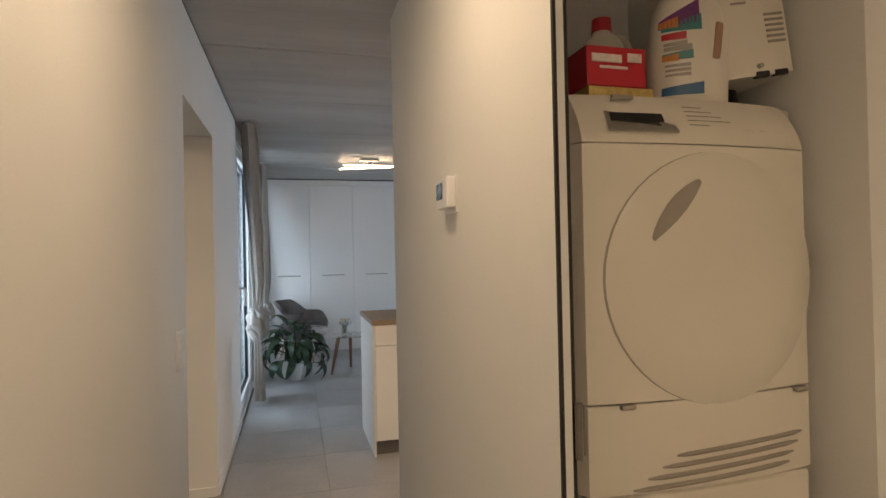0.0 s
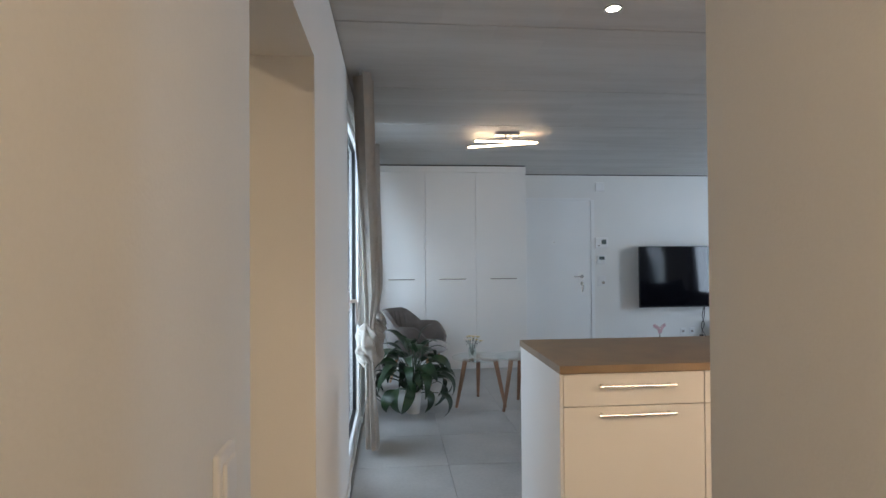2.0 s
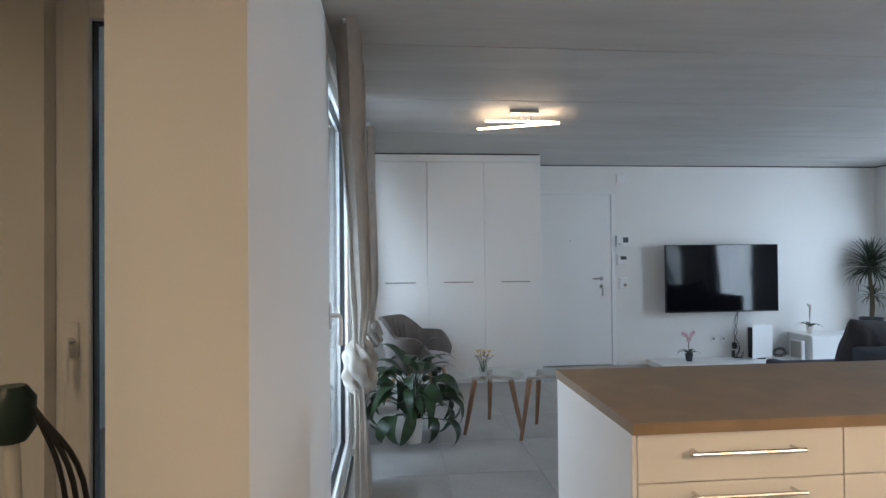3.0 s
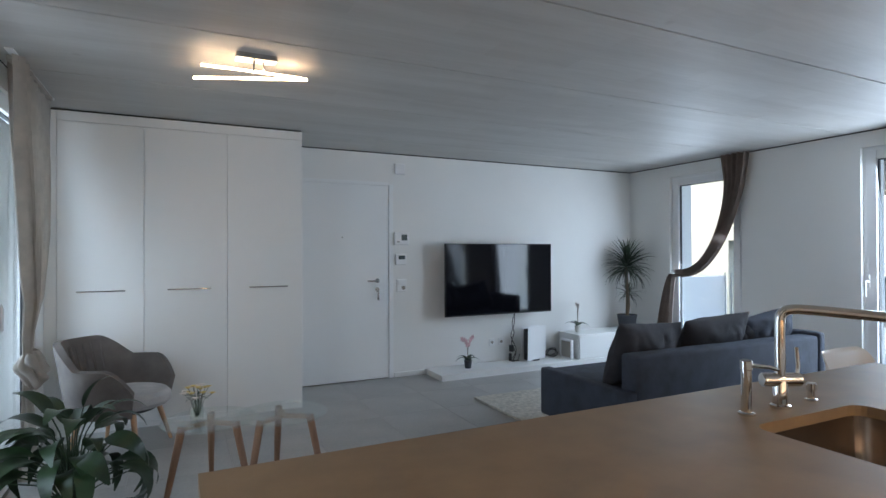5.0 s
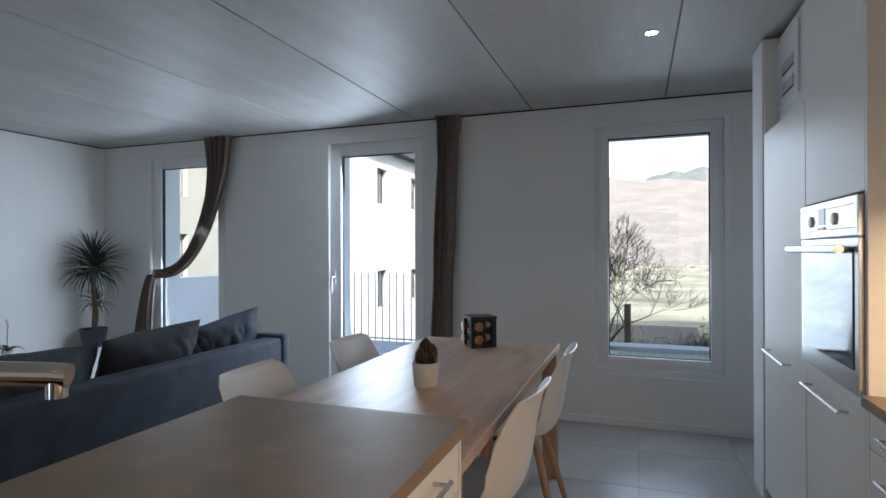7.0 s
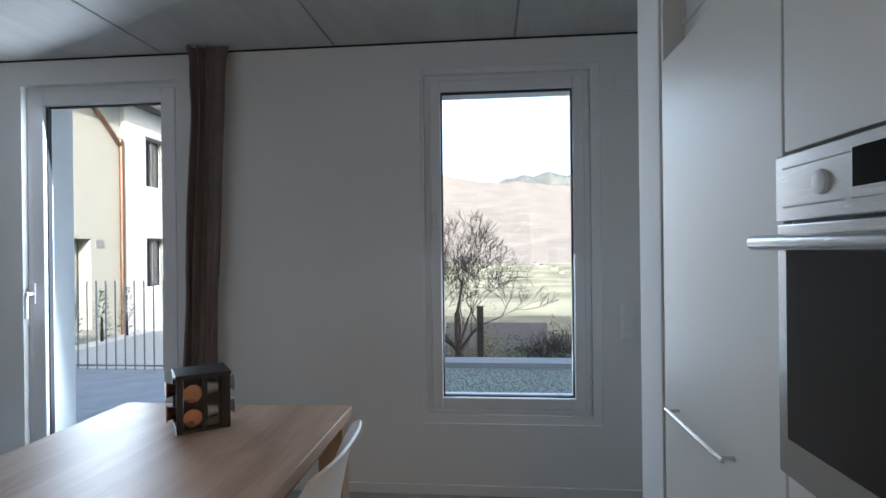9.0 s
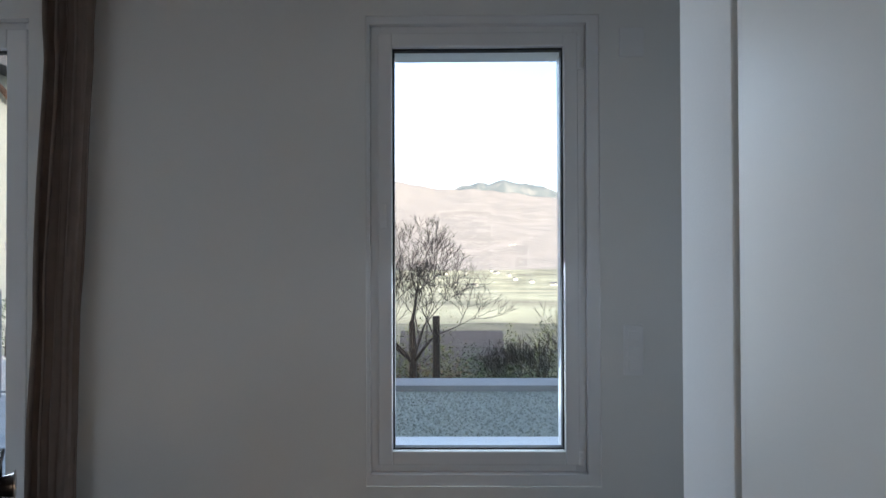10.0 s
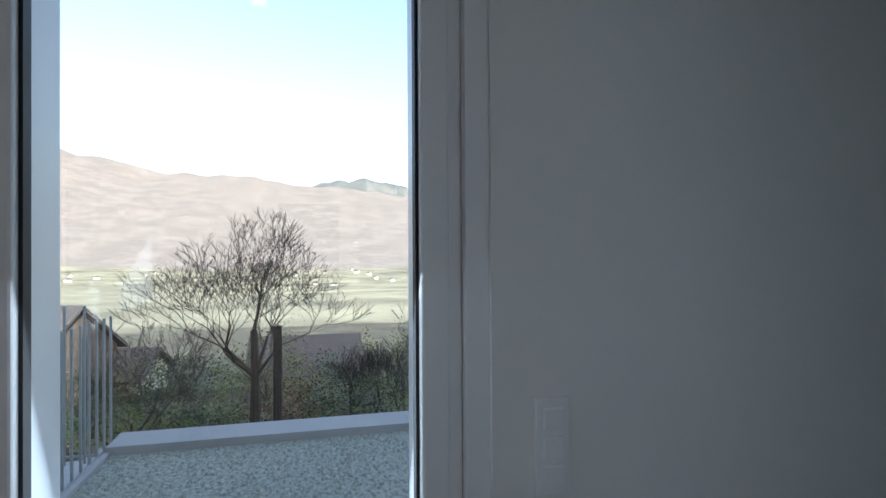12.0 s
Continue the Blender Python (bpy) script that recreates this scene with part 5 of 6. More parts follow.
disc_front(0.024, 0.443, 0.281, 0.281, 0.002, APPG, "door_seam", "thin dark ring round the door")
_dd = disc_front(0.026, 0.443, 0.2765, 0.2765, 0.006, APPL, "dryer_door", "round white door")
# flat grey crescent laid on the door at its grip
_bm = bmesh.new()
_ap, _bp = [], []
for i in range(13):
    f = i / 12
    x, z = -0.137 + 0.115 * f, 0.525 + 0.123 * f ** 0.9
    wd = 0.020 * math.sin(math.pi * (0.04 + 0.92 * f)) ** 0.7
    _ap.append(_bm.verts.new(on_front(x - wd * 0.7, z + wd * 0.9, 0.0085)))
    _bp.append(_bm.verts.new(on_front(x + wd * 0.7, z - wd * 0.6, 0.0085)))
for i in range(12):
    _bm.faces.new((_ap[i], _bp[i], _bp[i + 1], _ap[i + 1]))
part("grip_recess", _bm, APPG, d, "flat grey crescent at the door grip", True)
part("logo_bar", box(-0.20, -0.15, 0.012, 0.02, 0.826, 0.834), APPG, d)
for k in range(4):
    part("vent_slot", tube([on_front(-0.19 + 0.034 * k + (0.40 - 0.02 * k) * f, 0.012 + 0.021 * k + 0.014 * f, 0.0012) for f in [i / 12 for i in range(13)]], [0.002] + [0.0052] * 11 + [0.002], 6), APPG, d, "dark ventilation slot", True)
for x in (-0.20, 0.245):
    part("latch", box(x - 0.016, x + 0.016, -0.022, 0.01, 0.180, 0.190, 0.002), APPG, d)
part("tank_grip", sheet(lambda u, v: tuple(on_front(-0.225 + 0.16 * u, 0.752 + 0.045 * v * (1 - 0.5 * u), 0.004) + Vector((0, 0.02 * v, 0))), 8, 4, 0.004), STEEL, d, "grey water tank grip", True)
part("tank_slot", sheet(lambda u, v: tuple(on_front(-0.215 + 0.12 * u, 0.775 + 0.018 * v, 0.0055) + Vector((0, 0.010 + 0.01 * v, 0))), 8, 2, 0.003), BLACK, d)
for k in range(5):
    part("print_line", sheet(lambda u, v, k=k: tuple(on_front(-0.03 + (0.05 + 0.02 * ((k * 3) % 4)) * u, 0.770 + 0.011 * k + 0.0016 * v, 0.003) + Vector((0, 0.055 * ((0.042 + 0.011 * k) / 0.112) ** 1.6, 0))), 4, 1, 0.001), APPG, d)
for x in (0.12, 0.16, 0.21):
    part("button", sheet(lambda u, v, x=x: tuple(on_front(x + 0.022 * u, 0.755 + 0.012 * v, 0.003) + Vector((0, 0.012, 0))), 3, 2, 0.002), APPL, d)
DTOP = 0.847 + 0.836
b = thing("detergent_bottle", "white detergent bottle with a coloured label and grip hole", "bottle", (1.145, 1.47, DTOP), -24)
BW = ((0, 0.078, 0.044), (0.010, 0.088, 0.050), (0.10, 0.092, 0.052), (0.19, 0.088, 0.050), (0.235, 0.078, 0.046), (0.27, 0.058, 0.040), (0.295, 0.034, 0.032), (0.31, 0.027, 0.027))


def bottle_at(a, z):
    """A point on the rounded bottle at an angle and a height."""
    i = max(k for k in range(len(BW) - 1) if BW[k][0] <= z)
    f = (z - BW[i][0]) / (BW[i + 1][0] - BW[i][0])
    w, t = (BW[i][k] + (BW[i + 1][k] - BW[i][k]) * f for k in (1, 2))
    return w * math.copysign(abs(math.cos(a)) ** 0.75, math.cos(a)), t * math.copysign(abs(math.sin(a)) ** 0.75, math.sin(a)), z


def bottle_label(x0, x1, z0, z1, slope, mat, name="label"):
    """A thin patch that follows the bottle's front; its top edge rises by slope."""
    def fn(u, v):
        x = x0 + (x1 - x0) * u
        z = z0 + (z1 + slope * u - z0) * v
        w = bottle_at(0.0, z)[0]
        a = -math.acos(max(-1, min(1, math.copysign(min(1.0, abs(x / w)) ** (1 / 0.75), x))))
        p = bottle_at(a, z)
        return (p[0], p[1] - 0.0015, z)
    part(name, sheet(fn, 10, 6, 0.001), mat, b, "", True)


part("bottle_body", loft([[bottle_at(6.2832 * i / 40, z) for i in range(40)] for z in [0.0, 0.01, 0.05, 0.10, 0.15, 0.19, 0.215, 0.235, 0.252, 0.27, 0.283, 0.295, 0.309]]), APPL, b, "", True)
part("cap", lathe([(0.030, 0.308), (0.030, 0.345), (0.026, 0.350), (0.0, 0.350)], 28), BLUE, b, "blue screw cap", True)
# no hole is cut; a brown insert paints the shade inside the grip
part("grip_hole", moved(box(-0.011, 0.011, -0.006, 0.006, -0.045, 0.045, 0.005), pose(0.058, -0.040, 0.150, 0, 8, 24)), OAKEDGE, b, "brown insert as painted shade of the grip hole")
bottle_label(-0.070, 0.018, 0.185, 0.205, 0.046, PURPLE)
bottle_label(-0.066, 0.022, 0.178, 0.186, 0.030, TEAL)
bottle_label(-0.072, -0.030, 0.186, 0.200, 0.012, ORANGE)
bottle_label(-0.066, -0.012, 0.158, 0.172, 0.004, RED)
bottle_label(-0.062, 0.000, 0.132, 0.140, 0.006, APPG, "print_bar")
bottle_label(-0.062, -0.010, 0.143, 0.150, 0.005, APPG, "print_bar")
bottle_label(-0.066, 0.002, 0.112, 0.124, 0.008, TEAL)
bottle_label(-0.066, -0.030, 0.108, 0.121, 0.004, ORANGE)
for _z in (0.072, 0.083, 0.094):
    bottle_label(-0.060, -0.004, _z, _z + 0.005, 0.003, APPG, "print_bar")
bottle_label(-0.068, 0.024, 0.028, 0.046, 0.010, BLUE)
b = thing("softener_bottle", "beige jug with a red cap behind a red box", "bottle", (1.035, 1.66, DTOP))
part("bottle_body", lathe([(0.07, 0), (0.075, 0.01), (0.075, 0.17), (0.05, 0.225), (0.024, 0.25), (0.024, 0.265)], 24), APPL, b, "", True)
part("cap", cyl(0.027, 0.025, 0.255, 0.29, 20), RED, b, "red screw cap", True)
part("grip", tube(smooth_path([(0.025, 0, 0.245), (0.07, 0, 0.235), (0.092, 0, 0.17), (0.075, 0, 0.10)]), 0.012, 8), APPL, b, "", True)
b = thing("red_carton", "red cardboard carton with white print bars", "box", (0.925, 1.48, DTOP + 0.036))
part("carton", box(-0.072, 0.078, -0.05, 0.05, 0.0, 0.088, 0.002), RED, b)
part("print_bar", box(-0.06, 0.015, -0.0525, -0.049, 0.052, 0.070), PETAL, b)
part("print_bar", box(-0.04, 0.03, -0.0525, -0.049, 0.038, 0.044), PETAL, b)
part("print_bar", box(0.03, 0.066, -0.0525, -0.049, 0.055, 0.075), PETAL, b)
b = thing("yellow_carton", "flat yellow carton under the red one", "box", (0.94, 1.485, DTOP))
part("carton", box(-0.08, 0.085, -0.05, 0.05, 0.0, 0.036, 0.001), YELLOW, b)
b = thing("carton_box", "large cream appliance box tilted on the dryer", "box", (1.31, 1.51, DTOP + 0.078), 0)
_tilt = pose(0, 0, 0, 0, -9, -4)
part("carton", moved(box(-0.09, 0.095, -0.10, 0.16, 0.0, 0.30, 0.003), _tilt), APPL, b)
part("print_spot", moved(tube([(-0.0925, 0.02, 0.085), (-0.0925, -0.02, 0.090)], [0.009, 0.010], 10), _tilt), RED, b, "red printed spot")
for k in range(6):
    part("vent_slot", moved(box(0.035, 0.085, -0.1035, -0.099, 0.075 + 0.013 * k, 0.081 + 0.013 * k, 0.001, 1), _tilt), APPG, b)
for k in range(3):
    part("print_bar", moved(box(-0.05, 0.03 - 0.02 * k, -0.1025, -0.099, 0.20 - 0.014 * k, 0.205 - 0.014 * k), _tilt), APPG, b)
for x in (-0.01, 0.042):
    part("foot_slot", moved(box(x, x + 0.038, -0.102, -0.085, -0.004, 0.010, 0.002, 1), _tilt), BLACK, b)
part("knob", moved(cyl(0.006, 0.006, 0.0, 0.010, 12), _tilt @ pose(0.0, -0.10, 0.022, 90)), APPG, b)
b = thing("dark_bag", "crumpled dark bag under the tilted box", "bag", (1.27, 1.62, DTOP))
part("cloth", moved(lathe([(0.10, 0), (0.14, 0.03), (0.13, 0.09), (0.08, 0.12), (0.0, 0.125)], 20), Matrix.Diagonal((1.0, 0.8, 1, 1))), BLACK, b, "", True)
setting("niche_frame", join(box(0.702, 0.712, 1.255, 1.60, 0, 2.44), box(0.678, 0.684, 1.244, 1.252, 0, 2.44)), GAP, "dark joint of the folding closet door")
h = thing("hinge_fitting", "dark metal hinge of the closet door", "hinge", (0.712, 1.245, 1.03))
part("barrel", join(cyl(0.007, 0.007, -0.05, 0.05, 12), box(-0.004, 0.012, 0.0, 0.004, -0.045, 0.045)), PLINTH, h, "", True)
v = thing("vacuum_cleaner", "dark green upright vacuum cleaner with a looped cord", "vacuum cleaner", (-0.80, 3.95, 0), 20)
part("body", moved(lathe([(0.07, 0), (0.10, 0.03), (0.105, 0.20), (0.085, 0.34), (0.05, 0.42), (0.03, 0.45)], 24), Matrix.Diagonal((1, 0.75, 1, 1))), DARKG, v, "", True)
part("pole", tube([(0, 0, 0.42), (-0.02, 0, 0.98)], 0.016, 10), POTW, v, "", True)
part("grip", moved(lathe([(0.03, 0), (0.05, 0.03), (0.05, 0.10), (0.03, 0.13)], 20), Matrix.Translation((-0.02, 0, 0.95))), DARKG, v, "", True)
part("cord", join(*[tube(smooth_path([(0.03, -0.03, 1.03), (0.09 + 0.02 * k, -0.05, 0.85), (0.12 + 0.015 * k, -0.05, 0.5), (0.15, -0.04 + 0.02 * k, 0.22), (0.11, -0.05, 0.12 + 0.05 * k)]), 0.006, 6) for k in range(3)]), BLACK, v, "", True)

# ---- outside ----
CONC = material("pale_concrete", (0.38, 0.38, 0.37), 0.85, vary=0.10, scale=1.6, fine=60, bump=0.15)
CONCG = material("grey_green_concrete", (0.50, 0.56, 0.56), 0.85, vary=0.14, scale=1.6, fine=60, bump=0.15)
RENDERW = material("white_render", (0.78, 0.78, 0.76), 0.9, vary=0.03, scale=2, fine=150, bump=0.15)
RENDERC = material("cream_render", (0.42, 0.43, 0.38), 0.9, vary=0.04, scale=2, fine=150, bump=0.15)
PAVE = material("grey_paving", (0.46, 0.48, 0.48), 0.75, vary=0.14, scale=3, fine=80, bump=0.1, per_object=0.1)
GRAVEL = material("roof_gravel", (0.34, 0.36, 0.30), 0.9, vary=0.35, scale=40, fine=160, bump=0.4)
GALV = material("galvanised_steel", (0.34, 0.36, 0.37), 0.55, 0.5, vary=0.1, scale=12, bump=0.03)
DARKWIN = material("dark_window_pane", (0.035, 0.045, 0.055), 0.12, vary=0.1, bump=0)
WFRAME = material("grey_window_frame", (0.24, 0.25, 0.26), 0.5, vary=0.05, bump=0.02)
COPPIPE = material("copper_downpipe", (0.24, 0.14, 0.10), 0.4, 0.8, vary=0.15, bump=0.05)
EARTH = material("autumn_meadow", (0.105, 0.105, 0.07), 1.0, vary=0.45, scale=0.25, fine=3.5, bump=0.5)
BARK = material("dark_bark", (0.036, 0.031, 0.027), 0.95, vary=0.3, scale=10, fine=80, bump=0.5)
ROOFT = material("grey_stone_roof", (0.085, 0.085, 0.09), 0.85, vary=0.25, scale=4, fine=30, bump=0.3, per_object=0.15)
STONEW = material("rubble_stone_wall", (0.12, 0.105, 0.09), 0.95, vary=0.4, scale=5, fine=20, bump=0.7)
BUSH = material("autumn_bush_leaf", (0.13, 0.15, 0.045), 0.7, vary=0.5, scale=1.2, fine=9, bump=0.1)
BUSHR = material("rusty_bush_leaf", (0.17, 0.10, 0.05), 0.7, vary=0.5, scale=1.2, fine=9, bump=0.1)
HEDGE = material("hedge_leaf", (0.035, 0.075, 0.022), 0.6, vary=0.5, scale=2.0, fine=12, bump=0.1)
SAPL = material("yellow_green_leaf", (0.23, 0.25, 0.08), 0.7, vary=0.4, scale=2.0, fine=12, bump=0.1)


def land(x, y):
    """Height of the ground."""
    if x < -2.5:
        # unseen hillside; its slope is set to keep the sun off the yard
        return 2.85 + 0.42 * min(14.0, -2.5 - x) + 0.1 * min(60.0, max(0.0, -16.5 - x)) + 0.2 * noise.noise(Vector((x * 0.2, y * 0.2, 0)))
    if x < 9.6:
        return -3.3
    d = x - 9.6
    z = -3.3 - 0.085 * min(d, 60) - 0.055 * min(max(0, d - 60), 600)
    z += 0.25 * noise.noise(Vector((x * 0.13, y * 0.13, 2))) * min(1, d / 4)
    far = math.hypot(x, y)
    if far > 1500:
        f = min(1.0, (far - 1500) / 2000)
        ridge = 415 + 0.095 * y + 70 * noise.noise(Vector((y * 0.0019, 4, 0))) + 24 * noise.noise(Vector((y * 0.008, 9, 0)))
        gully = (12 * noise.noise(Vector((x * 0.0022, y * 0.0035, 7))) + 8 * noise.fractal(Vector((x * 0.0030, y * 0.0062, 3)), 0.9, 2.1, 6)) * math.sin(math.pi * f)
        z += (ridge + 50) * (0.9 * f ** 1.15 + 0.1 * f * f) + gully
    return z


def ground_sheet(xs, ys):
    bm = bmesh.new()
    g = [[bm.verts.new((x, y, land(x, y))) for y in ys] for x in xs]
    for i in range(len(xs) - 1):
        for j in range(len(ys) - 1):
            bm.faces.new((g[i][j], g[i + 1][j], g[i + 1][j + 1], g[i][j + 1]))
    return bm


_pos = [9.6, 11, 13, 15, 17, 19, 21, 23, 26, 29, 33, 38, 45, 55, 70, 90]
_val = [90, 120, 160, 220, 300, 420, 600, 850, 1150, 1500]
_ys = sorted({0.0} | {s * v for s in (-1, 1) for v in (2, 4, 6, 8, 11, 14, 18, 23, 30, 40, 55, 75, 100, 140, 200, 280, 400, 560, 800, 1100, 1500, 2000, 2600)})
setting("ground", ground_sheet([-400, -200, -100, -50, -25, -12, -8, -5, -3.5, -2.51, -2.49, 2, 9.59] + _pos, _ys), EARTH, "meadow and gardens falling to the valley", True)

setting("valley_floor", ground_sheet(_val, _ys), material("pale_valley_fields", (0.28, 0.28, 0.19), 1.0, vary=0.5, scale=0.012, fine=0.09, bump=0), "sunlit fields on the valley floor", True)
# mountains across the valley
_mm = bpy.data.materials.new("hazed_sunlit_mountain")
_mm.use_nodes = True
_nt, _bs = _mm.node_tree, _mm.node_tree.nodes["Principled BSDF"]
_co = _nt.nodes.new("ShaderNodeTexCoord")
_n1, _n2 = _nt.nodes.new("ShaderNodeTexNoise"), _nt.nodes.new("ShaderNodeTexNoise")
_n1.inputs["Scale"].default_value, _n1.inputs["Detail"].default_value = 0.010, 12
_n2.inputs["Scale"].default_value, _n2.inputs["Detail"].default_value = 0.05, 8
for _n in (_n1, _n2):
    _nt.links.new(_co.outputs["Object"], _n.inputs["Vector"])
_ad = _nt.nodes.new("ShaderNodeMath")
_ad.operation = "MULTIPLY_ADD"
_ad.inputs[1].default_value = 0.8
_nt.links.new(_n2.outputs["Fac"], _ad.inputs[0])
_nt.links.new(_n1.outputs["Fac"], _ad.inputs[2])
_rp = _nt.nodes.new("ShaderNodeValToRGB")
for _p in (0.84, 0.93):
    _rp.color_ramp.elements.new(_p)
for _k, (_p, _c) in enumerate(((0.74, (0.084, 0.075, 0.069, 1)), (0.86, (0.098, 0.086, 0.075, 1)), (0.94, (0.112, 0.098, 0.085, 1)), (1.0, (0.140, 0.126, 0.112, 1)))):
    _rp.color_ramp.elements[_k].position = _p
    _rp.color_ramp.elements[_k].color = _c
_nt.links.new(_ad.outputs[0], _rp.inputs[0])
_nt.links.new(_rp.outputs[0], _bs.inputs["Base Color"])
_bs.inputs["Roughness"].default_value = 1.0
# pale emission stands in for the haze in front of the slope
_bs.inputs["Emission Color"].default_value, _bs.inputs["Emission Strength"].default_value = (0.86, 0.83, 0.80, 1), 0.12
_far = [1500 + 25 * i for i in range(81)]
_yf = [-2600 + 20 * i for i in range(261)]
setting("backdrop", ground_sheet(_far, _yf), _mm, "sunlit brown mountain slope with painted pale haze across the valley", True)
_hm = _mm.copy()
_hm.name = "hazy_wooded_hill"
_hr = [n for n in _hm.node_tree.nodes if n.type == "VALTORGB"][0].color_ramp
# distance haze is put into these blue-grey colours and the faint emission
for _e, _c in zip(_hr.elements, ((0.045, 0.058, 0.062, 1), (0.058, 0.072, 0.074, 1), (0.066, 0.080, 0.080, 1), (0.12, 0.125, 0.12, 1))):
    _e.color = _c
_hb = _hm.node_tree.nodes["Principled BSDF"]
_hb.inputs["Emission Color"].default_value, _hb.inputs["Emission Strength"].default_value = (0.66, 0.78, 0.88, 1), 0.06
setting("backdrop_hill", sheet(lambda u, v: (3300 + 350 * v, 150 - 1500 * u, -40 + (555 * math.sin(math.pi * (0.30 + 0.60 * u)) ** 1.2 - 25 + 30 * noise.noise(Vector((u * 16, 3, 1))) + 12 * noise.noise(Vector((u * 60, 5, 1)))) * math.sin(math.pi / 2 * v)), 80, 10), _hm, "wooded hill with painted blue-green haze behind the slope", True)

# roofs, terraces and parapets round the flat
# unseen slab over the flat, plus tall blocks added to keep the garden shaded
setting("roof", join(box(-2.9, 6.7, -1.5, 9.5, 2.72, 3.1), box(-2.9, 6.7, -34, -1.52, -3.3, 12.5), box(-2.9, 6.7, -1.5, 0.5, 3.12, 12.5)), RENDERW, "unseen white roof slab and tall blocks added to shade the garden")
setting("foundation", join(box(-3.4, 9.40, -12, 10.2, -3.4, -0.27)), CONC)
setting("gravel_roof", box(6.7, 9.12, -12, 4.53, -0.27, 0.075), GRAVEL, "flat roof strewn with grey gravel")
setting("parapet", box(9.10, 9.40, -12, 4.56, -0.27, 0.13, 0.004), CONC, "pale concrete parapet of the gravel roof")
setting("roof_kerb", box(6.7, 9.10, 4.53, 4.60, -0.27, 0.10, 0.003), CONC)
terrace = setting("terrace", box(6.7, 9.35, 4.60, 10.2, -0.27, -0.05), CONC, "paved terrace outside the glazed doors")
setting("terrace_wall", box(6.7, 9.35, 9.9, 10.05, -0.05, 0.95, 0.004), RENDERW, "low white terrace wall")
setting("patio", box(-3.4, -0.5, 4.7, 12, -0.27, -0.03), CONCG, "grey paved yard behind the flat")
setting("retaining_wall", box(-2.7, -2.3, 4.7, 14, -0.3, 2.9, 0.01), CONCG, "grey concrete retaining wall of the yard")
setting("yard_end_wall", box(-2.3, -0.5, 9.6, 9.9, -0.3, 2.9, 0.01), CONCG)
_gs = random.Random(5)
_gb = []
for k in range(9500):
    x, y, r = _gs.uniform(6.75, 9.09), _gs.uniform(0.2, 4.52), _gs.uniform(0.009, 0.019)
    a = _gs.uniform(0, 6.28)
    _gb.append((x, y, r, a))
_v, _f = [], []
for x, y, r, a in _gb:
    n = len(_v)
    for q in range(4):
        _v.append((x + r * math.cos(a + q * 1.57) * (1.3 if q % 2 else 0.9), y + r * math.sin(a + q * 1.57), 0.071))
    _v.append((x + 0.2 * r, y, 0.075 + r * 0.75))
    _f += [(n + q, n + (q + 1) % 4, n + 4) for q in range(4)]
_me = bpy.data.meshes.new("gravel")
_me.from_pydata(_v, [], _f)
_me.materials.append(GRAVEL)
tagged(new("gravel", _me), "loose grey gravel on the flat roof", "gravel", "", "stuff")


def railing(name, a, b, z0, h, gap=0.115):
    """A steel railing of upright bars between a and b."""
    a, b = Vector((*a, 0)), Vector((*b, 0))
    t = thing(name, "galvanised steel railing with upright bars", "railing")
    up = Vector((0, 0, 1))
    part("top_rail", tube([a + up * (z0 + h), b + up * (z0 + h)], 0.016, 8), GALV, t, "", True)
    part("bottom_rail", tube([a + up * (z0 + 0.06), b + up * (z0 + 0.06)], 0.010, 8), GALV, t, "", True)
    n = int((b - a).length / gap)
    me = None
    for k in range(n + 1):
        p = a.lerp(b, k / n)
        if me is None:
            me = part("bar", tube([(0, 0, z0 - 0.02), (0, 0, z0 + h)], 0.009, 6), GALV, t).data
            t.children[-1].location = p
        else:
            o = new("bar", me)
            o.parent, o.location = t, p
    return t


railing("railing", (9.28, 4.62), (9.28, 9.88), -0.03, 1.04)
railing("railing", (7.9, 4.575), (9.25, 4.575), 0.04, 0.90)
for i in range(5):
    for j in range(9):
        o = part("paving_slab", box(0.003, 0.525, 0.003, 0.577, -0.05, -0.02, 0.003, 1), PAVE, terrace) if i == j == 0 else new("paving_slab", _slab)
        _slab = o.data
        o.parent = terrace
        o.location = (6.72 + i * 0.526, 4.62 + j * 0.58, 0)


def house_window(parent, x, z, w, h, y):
    p = part("window", join(box(x - w / 2 - 0.05, x - w / 2, y - 0.02, y + 0.02, z, z + h), box(x + w / 2, x + w / 2 + 0.05, y - 0.02, y + 0.02, z, z + h), box(x - w / 2, x + w / 2, y - 0.02, y + 0.02, z + h, z + h + 0.05), box(x - 0.02, x + 0.02, y - 0.01, y + 0.05, z, z + h)), WFRAME, parent)
    part("pane", box(x - w / 2, x + w / 2, y + 0.05, y + 0.07, z, z + h), DARKWIN, p)
    part("sill", box(x - w / 2 - 0.1, x + w / 2 + 0.1, y - 0.10, y + 0.02, z - 0.08, z, 0.01), CONC, p)


nb = thing("apartment_building", "white rendered apartment house with small recessed windows", "house")
_holes = [(16.75, 17.65, 3.05, 4.35), (19.75, 20.65, 3.05, 4.35), (16.75, 17.65, 0.42, 1.70), (19.75, 20.65, -0.75, 0.6), (10.2, 11.0, 2.5, 3.6), (10.2, 11.0, 0.6, 1.7), (22.85, 23.75, 3.05, 4.35), (22.85, 23.75, -0.7, 0.55)]
part("wall", wall_y(12.5, 12.9, 15.95, 26, 9.0, [(a, b, lo + 4, hi + 4) for a, b, lo, hi in _holes if a > 16]), RENDERW, nb).location = (0, 0, -4)
